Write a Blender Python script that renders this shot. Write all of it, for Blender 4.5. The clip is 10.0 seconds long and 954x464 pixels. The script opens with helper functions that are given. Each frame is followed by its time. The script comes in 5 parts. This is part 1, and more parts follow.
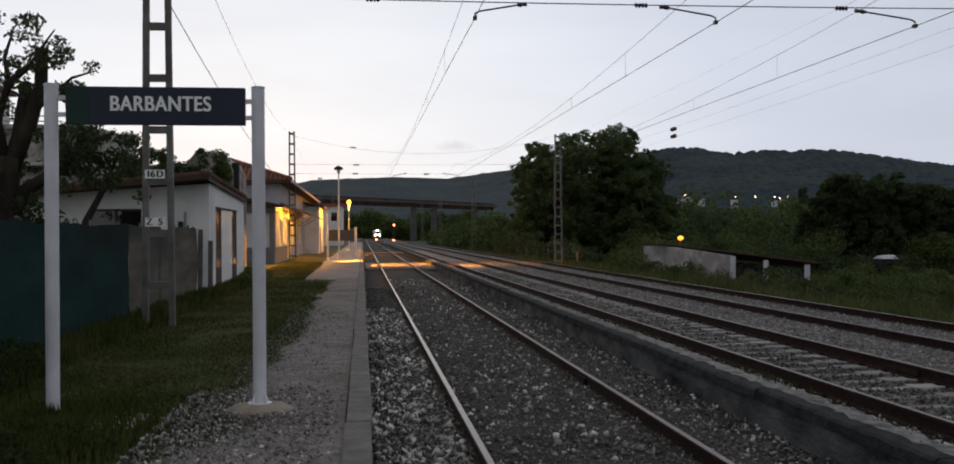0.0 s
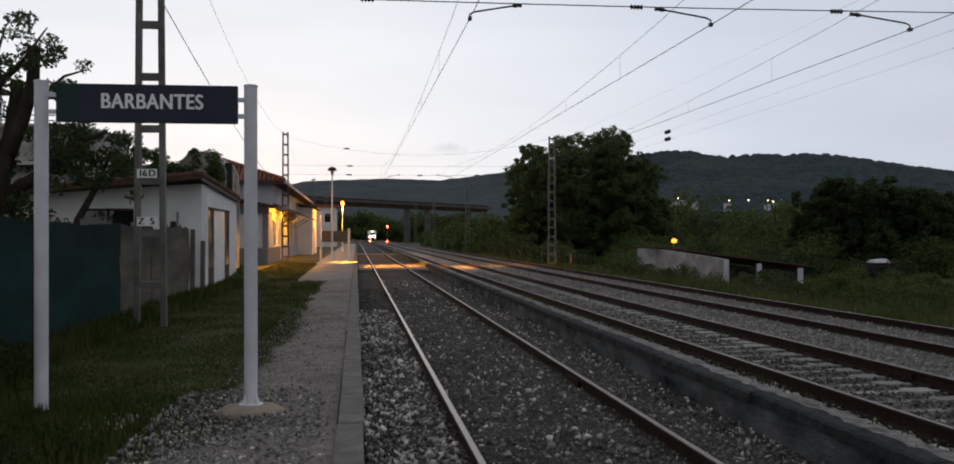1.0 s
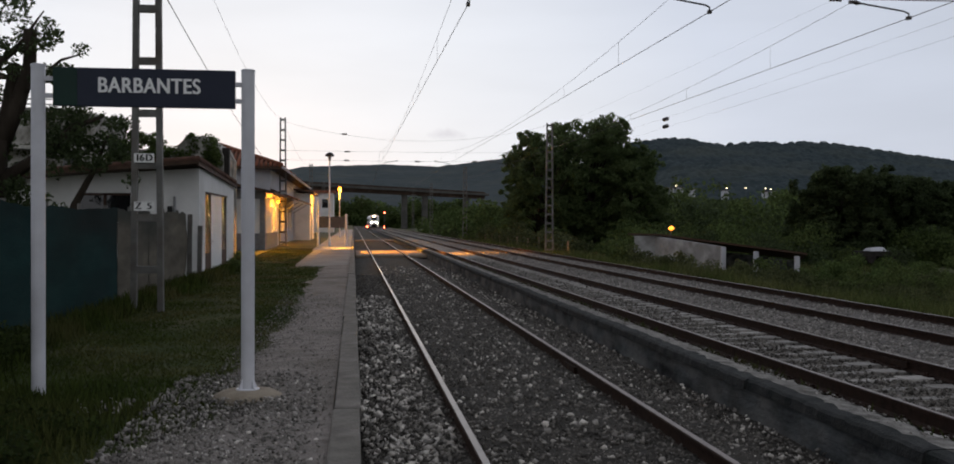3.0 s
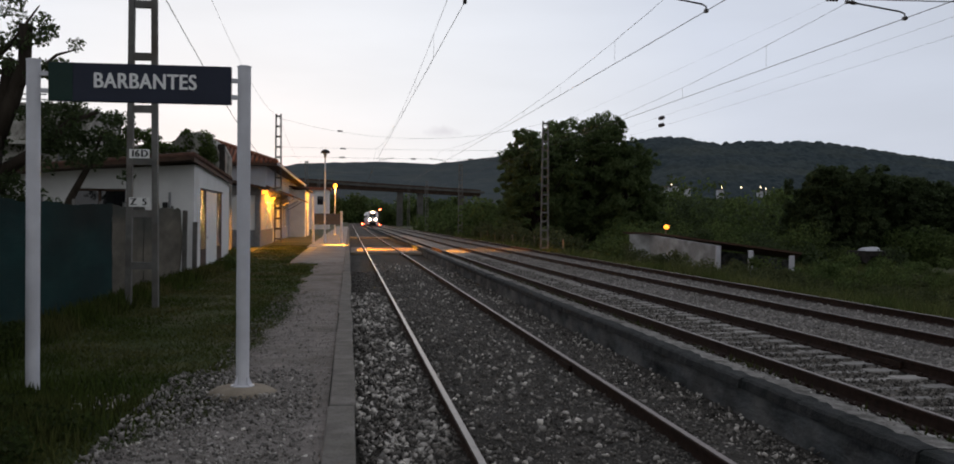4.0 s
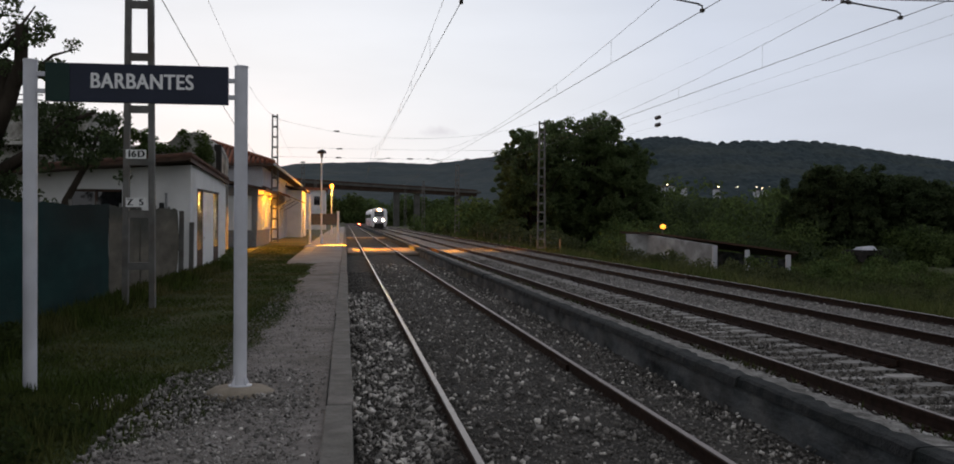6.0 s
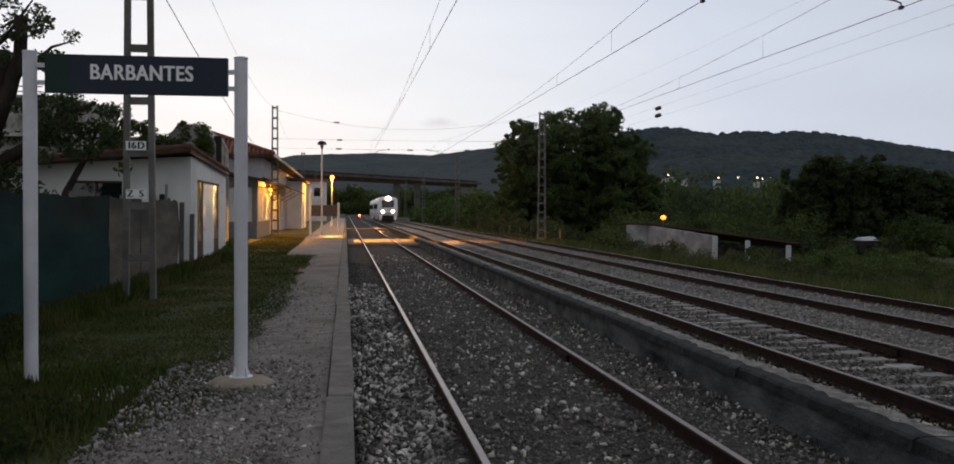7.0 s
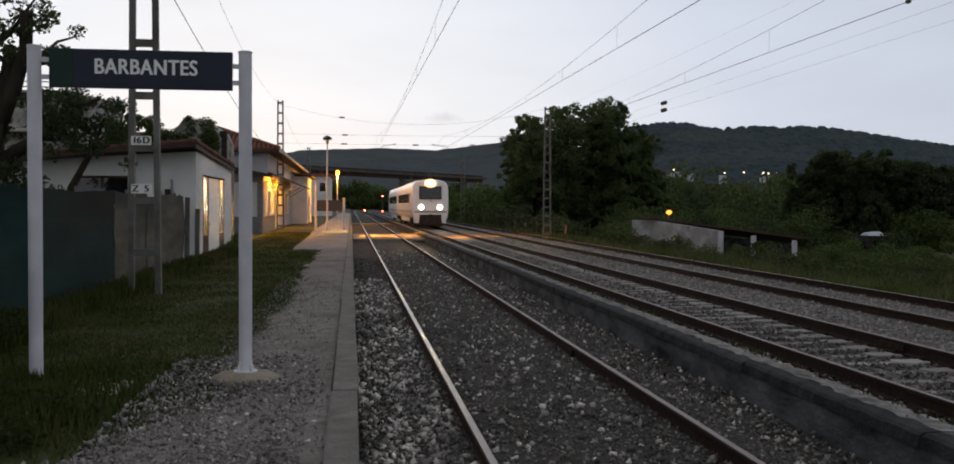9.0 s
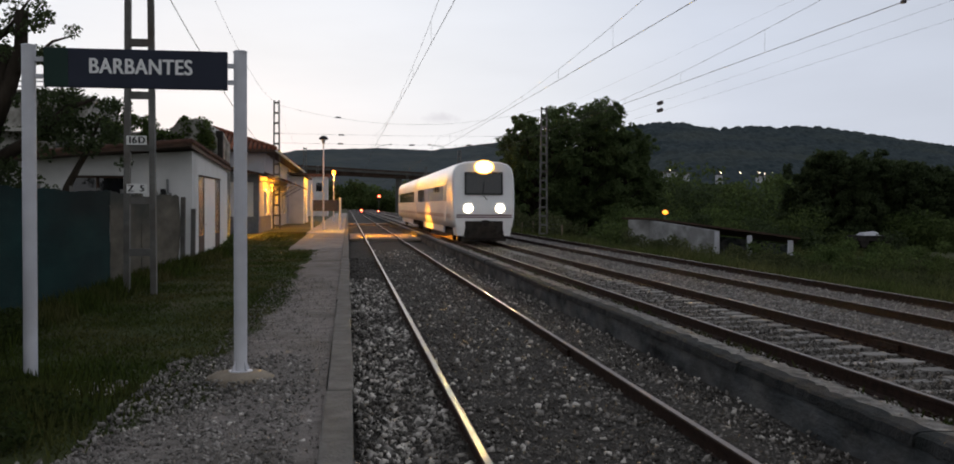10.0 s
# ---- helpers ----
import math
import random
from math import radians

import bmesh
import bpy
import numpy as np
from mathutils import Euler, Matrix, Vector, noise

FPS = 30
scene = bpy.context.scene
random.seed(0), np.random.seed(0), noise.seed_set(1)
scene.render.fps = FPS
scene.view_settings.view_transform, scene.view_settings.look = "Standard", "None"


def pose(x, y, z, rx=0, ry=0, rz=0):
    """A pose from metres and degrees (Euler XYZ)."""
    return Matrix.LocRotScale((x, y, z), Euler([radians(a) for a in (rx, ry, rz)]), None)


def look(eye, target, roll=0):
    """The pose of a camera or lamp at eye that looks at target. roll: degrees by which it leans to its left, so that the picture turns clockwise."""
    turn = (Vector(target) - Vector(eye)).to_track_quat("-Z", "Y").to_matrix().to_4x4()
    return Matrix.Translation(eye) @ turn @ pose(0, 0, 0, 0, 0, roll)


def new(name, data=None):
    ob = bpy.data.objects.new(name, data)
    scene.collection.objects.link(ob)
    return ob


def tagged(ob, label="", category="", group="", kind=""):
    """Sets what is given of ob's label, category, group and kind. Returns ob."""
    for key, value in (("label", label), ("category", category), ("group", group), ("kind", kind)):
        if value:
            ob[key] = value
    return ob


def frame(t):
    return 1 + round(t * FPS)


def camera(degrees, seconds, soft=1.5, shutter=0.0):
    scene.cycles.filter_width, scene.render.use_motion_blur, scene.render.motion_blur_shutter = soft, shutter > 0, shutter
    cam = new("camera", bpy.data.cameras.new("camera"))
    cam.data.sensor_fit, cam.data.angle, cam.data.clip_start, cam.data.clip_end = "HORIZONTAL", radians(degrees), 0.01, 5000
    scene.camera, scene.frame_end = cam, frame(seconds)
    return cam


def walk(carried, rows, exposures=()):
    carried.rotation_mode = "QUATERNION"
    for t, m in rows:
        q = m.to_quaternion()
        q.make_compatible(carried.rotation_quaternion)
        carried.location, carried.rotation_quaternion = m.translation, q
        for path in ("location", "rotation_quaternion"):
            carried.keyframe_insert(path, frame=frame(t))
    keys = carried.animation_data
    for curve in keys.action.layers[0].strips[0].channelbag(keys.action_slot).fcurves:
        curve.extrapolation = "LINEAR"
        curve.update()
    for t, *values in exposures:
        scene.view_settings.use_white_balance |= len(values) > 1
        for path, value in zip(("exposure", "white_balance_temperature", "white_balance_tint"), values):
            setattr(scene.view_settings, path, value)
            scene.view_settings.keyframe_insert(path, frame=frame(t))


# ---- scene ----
cam = camera(51.6, 10.0, soft=1.75)
PATH = [
    (0, (0.001, -0.198, 1.692), (0.231, 1.789, 1.696), -0.4),
    (0.5, (0.016, -0.16, 1.687), (0.247, 1.826, 1.696), -0.1),
    (1, (0.005, -0.135, 1.681), (0.248, 1.85, 1.689), -0.1),
    (1.5, (-0.001, -0.139, 1.682), (0.248, 1.845, 1.673), -0.1),
    (2, (0.005, -0.142, 1.673), (0.253, 1.843, 1.664), 0.1),
    (2.5, (0.007, -0.142, 1.68), (0.253, 1.843, 1.666), 0.1),
    (4, (0.001, -0.138, 1.679), (0.259, 1.845, 1.655), 0.5),
    (4.5, (-0.001, -0.138, 1.68), (0.259, 1.845, 1.661), 0.5),
    (5, (-0.005, -0.149, 1.681), (0.258, 1.834, 1.662), 0.4),
    (5.5, (-0.004, -0.15, 1.677), (0.261, 1.833, 1.658), 0.4),
    (7, (-0.003, -0.153, 1.674), (0.261, 1.829, 1.632), 0.3),
    (7.5, (-0.004, -0.148, 1.675), (0.26, 1.834, 1.631), 0.2),
    (8, (0.0, -0.137, 1.67), (0.261, 1.845, 1.63), 0.1),
    (8.5, (0.003, -0.153, 1.668), (0.26, 1.83, 1.619), 0.1),
    (9, (0.006, -0.134, 1.669), (0.259, 1.849, 1.617), 0.3),
    (9.5, (0.016, -0.141, 1.665), (0.266, 1.842, 1.612), 0.3),
    (10, (0.017, -0.135, 1.667), (0.277, 1.847, 1.615), 0.3),
]
walk(cam, [(t, look(eye, target, roll)) for t, eye, target, roll in PATH])

# ---- world, sun, exposure ----
def make_world():
    w = bpy.data.worlds.new("dusk_sky")
    scene.world = w
    w.use_nodes = True
    nt = w.node_tree
    nt.nodes.clear()
    out = nt.nodes.new("ShaderNodeOutputWorld")
    bg = nt.nodes.new("ShaderNodeBackground")
    sky = nt.nodes.new("ShaderNodeTexSky")
    sky.sky_type = 'NISHITA'
    sky.sun_disc = False
    sky.sun_elevation = radians(3.0)
    sky.sun_rotation = radians(-8)
    tc = nt.nodes.new("ShaderNodeTexCoord")
    dot = nt.nodes.new("ShaderNodeVectorMath")
    dot.operation = 'DOT_PRODUCT'
    dot.inputs[1].default_value = (-0.13, 0.98, -0.12)
    ramp = nt.nodes.new("ShaderNodeValToRGB")
    half = nt.nodes.new("ShaderNodeMath")
    half.operation = 'MULTIPLY_ADD'
    half.inputs[1].default_value = 0.5
    half.inputs[2].default_value = 0.5
    els = ramp.color_ramp.elements
    els[0].position, els[0].color = 0.0, (0.48, 0.49, 0.52, 1)
    els[1].position, els[1].color = 1.0, (0.955, 0.925, 0.945, 1)
    for p, c in ((0.45, (0.425, 0.45, 0.505, 1)), (0.75, (0.48, 0.52, 0.61, 1)), (0.92, (0.67, 0.72, 0.835, 1)), (0.98, (0.915, 0.94, 0.99, 1))):
        e = els.new(p)
        e.color = c
    # thin cloud, a little lighter and darker
    mp = nt.nodes.new("ShaderNodeMapping")
    mp.inputs["Scale"].default_value = (3, 3, 14)
    nz = nt.nodes.new("ShaderNodeTexNoise")
    nz.inputs["Scale"].default_value = 1.3
    nz.inputs["Detail"].default_value = 4
    cr = nt.nodes.new("ShaderNodeMapRange")
    cr.inputs[1].default_value, cr.inputs[2].default_value = 0.3, 0.75
    cr.inputs[3].default_value, cr.inputs[4].default_value = 1.03, 0.94
    mul = nt.nodes.new("ShaderNodeVectorMath")
    mul.operation = 'SCALE'
    mix = nt.nodes.new("ShaderNodeMix")
    mix.data_type = 'RGBA'
    mix.inputs[0].default_value = 0.05
    L = nt.links.new
    L(tc.outputs["Generated"], dot.inputs[0])
    L(dot.outputs["Value"], half.inputs[0])
    L(half.outputs[0], ramp.inputs[0])
    L(tc.outputs["Generated"], mp.inputs["Vector"])
    L(mp.outputs[0], nz.inputs["Vector"])
    L(nz.outputs[0], cr.inputs[0])
    L(ramp.outputs[0], mul.inputs[0])
    L(cr.outputs[0], mul.inputs["Scale"])
    L(mul.outputs[0], mix.inputs[6])
    dim = nt.nodes.new("ShaderNodeVectorMath")
    dim.operation = 'SCALE'
    dim.inputs["Scale"].default_value = SKY_GAIN
    L(sky.outputs[0], dim.inputs[0])
    L(dim.outputs[0], mix.inputs[7])
    # one small grey cloud low over the hills
    sub = nt.nodes.new("ShaderNodeVectorMath")
    sub.operation = 'SUBTRACT'
    sub.inputs[1].default_value = (0.0931, 0.9917, 0.0887)
    wide = nt.nodes.new("ShaderNodeVectorMath")
    wide.operation = 'MULTIPLY'
    wide.inputs[1].default_value = (62, 20, 190)
    far = nt.nodes.new("ShaderNodeVectorMath")
    far.operation = 'LENGTH'
    rag = nt.nodes.new("ShaderNodeTexNoise")
    rag.inputs["Scale"].default_value = 120
    rag.inputs["Detail"].default_value = 3
    total = nt.nodes.new("ShaderNodeMath")
    total.operation = 'MULTIPLY_ADD'
    total.inputs[1].default_value = 1.6
    soft = nt.nodes.new("ShaderNodeMapRange")
    soft.inputs[1].default_value, soft.inputs[2].default_value = 1.0, 2.1
    soft.inputs[3].default_value, soft.inputs[4].default_value = 0.42, 0.0
    cloud = nt.nodes.new("ShaderNodeMix")
    cloud.data_type = 'RGBA'
    cloud.inputs[7].default_value = (0.60, 0.57, 0.62, 1)
    L(tc.outputs["Generated"], sub.inputs[0])
    L(sub.outputs[0], wide.inputs[0])
    L(wide.outputs[0], far.inputs[0])
    L(tc.outputs["Generated"], rag.inputs["Vector"])
    L(rag.outputs[0], total.inputs[0])
    L(far.outputs["Value"], total.inputs[2])
    L(total.outputs[0], soft.inputs[0])
    L(soft.outputs[0], cloud.inputs[0])
    L(mix.outputs[2], cloud.inputs[6])
    L(cloud.outputs[2], bg.inputs[0])
    bg.inputs[1].default_value = SKY_STRENGTH
    L(bg.outputs[0], out.inputs[0])


SKY_GAIN = 0.10
SKY_STRENGTH = 1.0
make_world()
sun = new("sun", bpy.data.lights.new("sun", 'SUN'))
sun.data.energy = 0.12
sun.data.angle = radians(25)
sun.data.color = (1.0, 0.86, 0.76)
sun.matrix_world = look((-13, 98, 14), (0, 0, 0))


def lamp(name, at, energy, color, size=0.12, spot=None, target=None):
    ob = new(name, bpy.data.lights.new(name, 'SPOT' if spot else 'POINT'))
    ob.data.energy = energy
    ob.data.color = color
    ob.data.shadow_soft_size = size
    if spot:
        ob.data.spot_size = radians(spot)
        ob.data.spot_blend = 0.9
        ob.matrix_world = look(at, target)
    else:
        ob.location = at
    return ob


SODIUM = (1.0, 0.38, 0.025)


# ---- materials ----
def mat(name, a, b, scale=6.0, rough=0.8, metal=0.0, bump=0.15, fine=60.0, island=0.0, dirt=None, dirt_scale=1.0, dirt_amount=0.5, coords="Object", stretch=(1, 1, 1), per_object=0.0):
    m = bpy.data.materials.new(name)
    m.use_nodes = True
    nt = m.node_tree
    N, L = nt.nodes.new, nt.links.new
    p = nt.nodes["Principled BSDF"]
    p.inputs["Roughness"].default_value = rough
    p.inputs["Metallic"].default_value = metal
    p.inputs["Specular IOR Level"].default_value = 0.5 if rough < 0.45 else 0.25 if rough < 0.8 else 0.12
    tc = N("ShaderNodeTexCoord")
    mp = N("ShaderNodeMapping")
    mp.inputs["Scale"].default_value = stretch
    L(tc.outputs[coords], mp.inputs[0])
    n1 = N("ShaderNodeTexNoise")
    n1.inputs["Scale"].default_value = scale
    n1.inputs["Detail"].default_value = 6
    n1.inputs["Roughness"].default_value = 0.65
    L(mp.outputs[0], n1.inputs["Vector"])
    r = N("ShaderNodeValToRGB")
    r.color_ramp.elements[0].position, r.color_ramp.elements[0].color = 0.32, (*a, 1)
    r.color_ramp.elements[1].position, r.color_ramp.elements[1].color = 0.68, (*b, 1)
    L(n1.outputs[0], r.inputs[0])
    col = r.outputs[0]
    n2 = N("ShaderNodeTexNoise")
    n2.inputs["Scale"].default_value = fine
    n2.inputs["Detail"].default_value = 4
    L(mp.outputs[0], n2.inputs["Vector"])
    if dirt:
        n3 = N("ShaderNodeTexNoise")
        n3.inputs["Scale"].default_value = dirt_scale
        n3.inputs["Detail"].default_value = 5
        L(mp.outputs[0], n3.inputs["Vector"])
        rr = N("ShaderNodeMapRange")
        rr.inputs[1].default_value, rr.inputs[2].default_value = 0.45, 0.7
        rr.inputs[4].default_value = dirt_amount
        L(n3.outputs[0], rr.inputs[0])
        mx = N("ShaderNodeMix")
        mx.data_type = 'RGBA'
        L(rr.outputs[0], mx.inputs[0])
        L(col, mx.inputs[6])
        mx.inputs[7].default_value = (*dirt, 1)
        col = mx.outputs[2]
    for amount, node, sock in ((island, "ShaderNodeNewGeometry", "Random Per Island"), (per_object, "ShaderNodeObjectInfo", "Random")):
        if amount:
            g = N(node)
            mr = N("ShaderNodeMapRange")
            mr.inputs[3].default_value, mr.inputs[4].default_value = 1 - amount, 1 + amount
            L(g.outputs[sock], mr.inputs[0])
            sc = N("ShaderNodeVectorMath")
            sc.operation = 'SCALE'
            L(col, sc.inputs[0])
            L(mr.outputs[0], sc.inputs["Scale"])
            col = sc.outputs[0]
    L(col, p.inputs["Base Color"])
    rm = N("ShaderNodeMapRange")
    rm.inputs[3].default_value, rm.inputs[4].default_value = max(0.02, rough - 0.12), min(1, rough + 0.12)
    L(n2.outputs[0], rm.inputs[0])
    L(rm.outputs[0], p.inputs["Roughness"])
    if bump:
        bp = N("ShaderNodeBump")
        bp.inputs["Strength"].default_value = bump
        bp.inputs["Distance"].default_value = 0.02
        L(n2.outputs[0], bp.inputs["Height"])
        L(bp.outputs[0], p.inputs["Normal"])
    return m


def glow(name, color, strength):
    m = bpy.data.materials.new(name)
    m.use_nodes = True
    p = m.node_tree.nodes["Principled BSDF"]
    p.inputs["Base Color"].default_value = (*color, 1)
    p.inputs["Emission Color"].default_value = (*color, 1)
    p.inputs["Emission Strength"].default_value = strength
    return m


def glass(name, color, rough=0.03):
    m = bpy.data.materials.new(name)
    m.use_nodes = True
    p = m.node_tree.nodes["Principled BSDF"]
    p.inputs["Base Color"].default_value = (*color, 1)
    p.inputs["Roughness"].default_value = rough
    p.inputs["Specular IOR Level"].default_value = 0.8
    return m


def leafy(m, share=0.5):
    """Lets light through thin leaves."""
    nt = m.node_tree
    p = nt.nodes["Principled BSDF"]
    tr = nt.nodes.new("ShaderNodeBsdfTranslucent")
    mx = nt.nodes.new("ShaderNodeMixShader")
    mx.inputs[0].default_value = share
    nt.links.new(p.inputs["Base Color"].links[0].from_socket, tr.inputs["Color"])
    nt.links.new(p.outputs[0], mx.inputs[1])
    nt.links.new(tr.outputs[0], mx.inputs[2])
    nt.links.new(mx.outputs[0], nt.nodes["Material Output"].inputs[0])


M_EARTH = mat("meadow_earth", (0.045, 0.052, 0.026), (0.090, 0.090, 0.048), 0.7, 0.95, bump=0.5, fine=14, dirt=(0.05, 0.06, 0.02), dirt_scale=0.08)
M_LAWN = mat("lawn", (0.020, 0.032, 0.006), (0.044, 0.056, 0.013), 2.2, 0.95, bump=0.6, fine=45, dirt=(0.060, 0.047, 0.024), dirt_scale=0.55, dirt_amount=0.7)
M_PATH = mat("trodden_gravel_path", (0.135, 0.118, 0.106), (0.27, 0.24, 0.218), 5.0, 0.95, bump=0.9, fine=60, dirt=(0.10, 0.088, 0.072), dirt_scale=1.2, dirt_amount=0.75)
M_KERB = mat("old_concrete_kerb", (0.105, 0.097, 0.086), (0.215, 0.198, 0.18), 5, 0.95, bump=0.8, fine=40, dirt=(0.075, 0.074, 0.058), dirt_scale=1.3, dirt_amount=0.7, per_object=0.03)
M_PLATFORM = mat("platform_paving", (0.26, 0.24, 0.22), (0.36, 0.34, 0.32), 1.5, 0.85, bump=0.2, fine=50, dirt=(0.16, 0.15, 0.14), dirt_scale=0.6, per_object=0.1)
M_RAMP = mat("worn_grey_asphalt", (0.15, 0.145, 0.14), (0.225, 0.215, 0.205), 1.8, 0.9, bump=0.3, fine=50, dirt=(0.11, 0.105, 0.095), dirt_scale=0.7, dirt_amount=0.6)
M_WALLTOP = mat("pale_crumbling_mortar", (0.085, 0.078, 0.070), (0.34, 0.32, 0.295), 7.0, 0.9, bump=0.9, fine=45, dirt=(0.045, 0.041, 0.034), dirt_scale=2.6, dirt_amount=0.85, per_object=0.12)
M_DARKWALL = mat("dark_blotched_concrete", (0.003, 0.005, 0.006), (0.095, 0.102, 0.104), 3.0, 0.95, bump=0.8, fine=22, dirt=(0.21, 0.20, 0.185), dirt_scale=1.6, dirt_amount=0.6, stretch=(1, 0.6, 1.3))
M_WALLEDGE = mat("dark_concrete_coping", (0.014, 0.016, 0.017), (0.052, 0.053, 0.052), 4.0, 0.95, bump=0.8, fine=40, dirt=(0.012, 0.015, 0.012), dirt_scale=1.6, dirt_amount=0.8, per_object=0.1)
M_FINES = mat("oily_ballast_fines", (0.025, 0.0225, 0.0195), (0.064, 0.057, 0.049), 4.0, 0.95, bump=0.9, fine=55, dirt=(0.045, 0.040, 0.034), dirt_scale=0.7)
M_BED = mat("grey_ballast_bed", (0.075, 0.068, 0.062), (0.155, 0.142, 0.130), 9.0, 0.95, bump=1.0, fine=38, dirt=(0.12, 0.10, 0.085), dirt_scale=0.5)
M_STONE = mat("ballast_stone", (0.075, 0.068, 0.060), (0.185, 0.170, 0.153), 3.0, 0.85, bump=0.3, fine=70, island=0.65)
M_STONE2 = mat("grey_ballast_stone", (0.15, 0.138, 0.125), (0.28, 0.26, 0.24), 3.0, 0.85, bump=0.3, fine=70, island=0.6)
M_STONE3 = mat("pale_limestone_chip", (0.11, 0.10, 0.088), (0.58, 0.54, 0.49), 2.0, 0.85, bump=0.3, fine=70, island=0.85)
M_RAILTOP = mat("worn_rail_head", (0.125, 0.108, 0.095), (0.215, 0.185, 0.165), 5, 0.36, 1.0, bump=0.04, fine=90)
M_RAILDULL = mat("dull_rail_head", (0.105, 0.074, 0.058), (0.175, 0.130, 0.105), 5, 0.42, 0.8, bump=0.05, fine=90)
M_RAIL = mat("rusty_rail_web", (0.014, 0.0085, 0.0065), (0.038, 0.021, 0.015), 9, 0.85, 0.1, bump=0.3, fine=120)
M_SLEEPER = mat("concrete_sleeper", (0.26, 0.245, 0.23), (0.42, 0.40, 0.375), 4, 0.9, bump=0.3, fine=60, dirt=(0.10, 0.085, 0.07), dirt_scale=3.0, dirt_amount=0.7, per_object=0.25)
M_WOOD = mat("weathered_plank", (0.16, 0.12, 0.085), (0.28, 0.22, 0.165), 3, 0.85, bump=0.4, fine=30, stretch=(0.4, 6, 6), per_object=0.2)
M_POST = mat("pale_grey_painted_steel", (0.56, 0.56, 0.60), (0.66, 0.66, 0.70), 3, 0.5, bump=0.06, fine=40, dirt=(0.40, 0.39, 0.40), dirt_scale=2.0, dirt_amount=0.4)
M_BOARD = mat("navy_enamel_board", (0.016, 0.020, 0.038), (0.022, 0.028, 0.050), 2, 0.45, bump=0.03, fine=30)
M_BOARDGREEN = mat("green_enamel_board", (0.006, 0.026, 0.020), (0.010, 0.036, 0.028), 2, 0.45, bump=0.03)
M_LETTER = mat("white_vinyl_lettering", (0.78, 0.78, 0.78), (0.84, 0.84, 0.84), 4, 0.5, bump=0.0)
M_FOOTING = mat("rounded_concrete_footing", (0.20, 0.165, 0.125), (0.32, 0.27, 0.21), 6, 0.95, bump=0.5, fine=50)
M_MAST = mat("galvanised_lattice_steel", (0.10, 0.10, 0.095), (0.19, 0.185, 0.175), 3, 0.7, 0.3, bump=0.15, fine=60, dirt=(0.10, 0.07, 0.05), dirt_scale=2.0, dirt_amount=0.5)
M_PLATE = mat("white_enamel_plate", (0.70, 0.70, 0.68), (0.78, 0.78, 0.76), 8, 0.4, bump=0.03)
M_BLACK = mat("black_paint", (0.010, 0.010, 0.010), (0.020, 0.020, 0.020), 6, 0.5, bump=0.03)
M_WIRE = mat("oxidised_copper_wire", (0.045, 0.04, 0.038), (0.075, 0.068, 0.062), 4, 0.6, 0.6, bump=0)
M_INSUL = mat("brown_glazed_insulator", (0.035, 0.025, 0.022), (0.06, 0.045, 0.04), 5, 0.3, bump=0)
M_NET = mat("green_shade_netting", (0.003, 0.019, 0.019), (0.009, 0.040, 0.038), 2, 0.95, bump=0.3, fine=60, dirt=(0.008, 0.013, 0.013), dirt_scale=0.9, dirt_amount=0.8, stretch=(1, 0.22, 1))
# beige made lighter and warmer to include the train's headlight on the cloth
M_NETBEIGE = mat("headlight_warmed_beige_netting", (0.070, 0.063, 0.050), (0.165, 0.143, 0.112), 2, 0.95, bump=0.3, fine=60, dirt=(0.028, 0.034, 0.030), dirt_scale=0.8, dirt_amount=0.8, stretch=(1, 0.22, 1))
M_RENDER = mat("white_lime_render", (0.66, 0.65, 0.64), (0.76, 0.75, 0.74), 1.2, 0.9, bump=0.25, fine=35, dirt=(0.46, 0.45, 0.43), dirt_scale=0.9, dirt_amount=0.45)
M_RENDERGREY = mat("pale_station_render", (0.44, 0.44, 0.47), (0.52, 0.52, 0.55), 1.2, 0.9, bump=0.2, fine=35, dirt=(0.36, 0.36, 0.37), dirt_scale=0.7, dirt_amount=0.4)
M_STONEBASE = mat("grey_granite_plinth", (0.16, 0.16, 0.165), (0.25, 0.245, 0.245), 5, 0.9, bump=0.3, fine=50)
M_OCHRE = mat("lamplight_cream_render", (0.60, 0.54, 0.42), (0.70, 0.63, 0.50), 1.5, 0.9, bump=0.2, fine=35)
M_TILE = mat("terracotta_roof_tile", (0.17, 0.062, 0.038), (0.29, 0.115, 0.072), 4, 0.9, bump=0.3, fine=50, dirt=(0.085, 0.055, 0.04), dirt_scale=0.8, dirt_amount=0.4, per_object=0.2, island=0.2)
M_TILEDARK = mat("soot_dark_roof_tile", (0.055, 0.030, 0.022), (0.115, 0.062, 0.045), 4, 0.9, bump=0.3, fine=50, dirt=(0.045, 0.038, 0.030), dirt_scale=0.8, per_object=0.3)
M_EAVE = mat("dark_brown_eave_timber", (0.040, 0.023, 0.016), (0.085, 0.048, 0.032), 4, 0.75, bump=0.2, fine=50)
M_WHITEDOOR = mat("white_painted_door", (0.72, 0.72, 0.72), (0.80, 0.80, 0.80), 3, 0.45, bump=0.05)
M_GREYTRIM = mat("grey_painted_trim", (0.22, 0.22, 0.225), (0.28, 0.28, 0.285), 3, 0.6, bump=0.05)
M_GLASS = glass("dark_window_glass", (0.012, 0.013, 0.015))
M_ROUGHGLASS = glass("dusty_dark_glass", (0.012, 0.012, 0.012), 0.2)
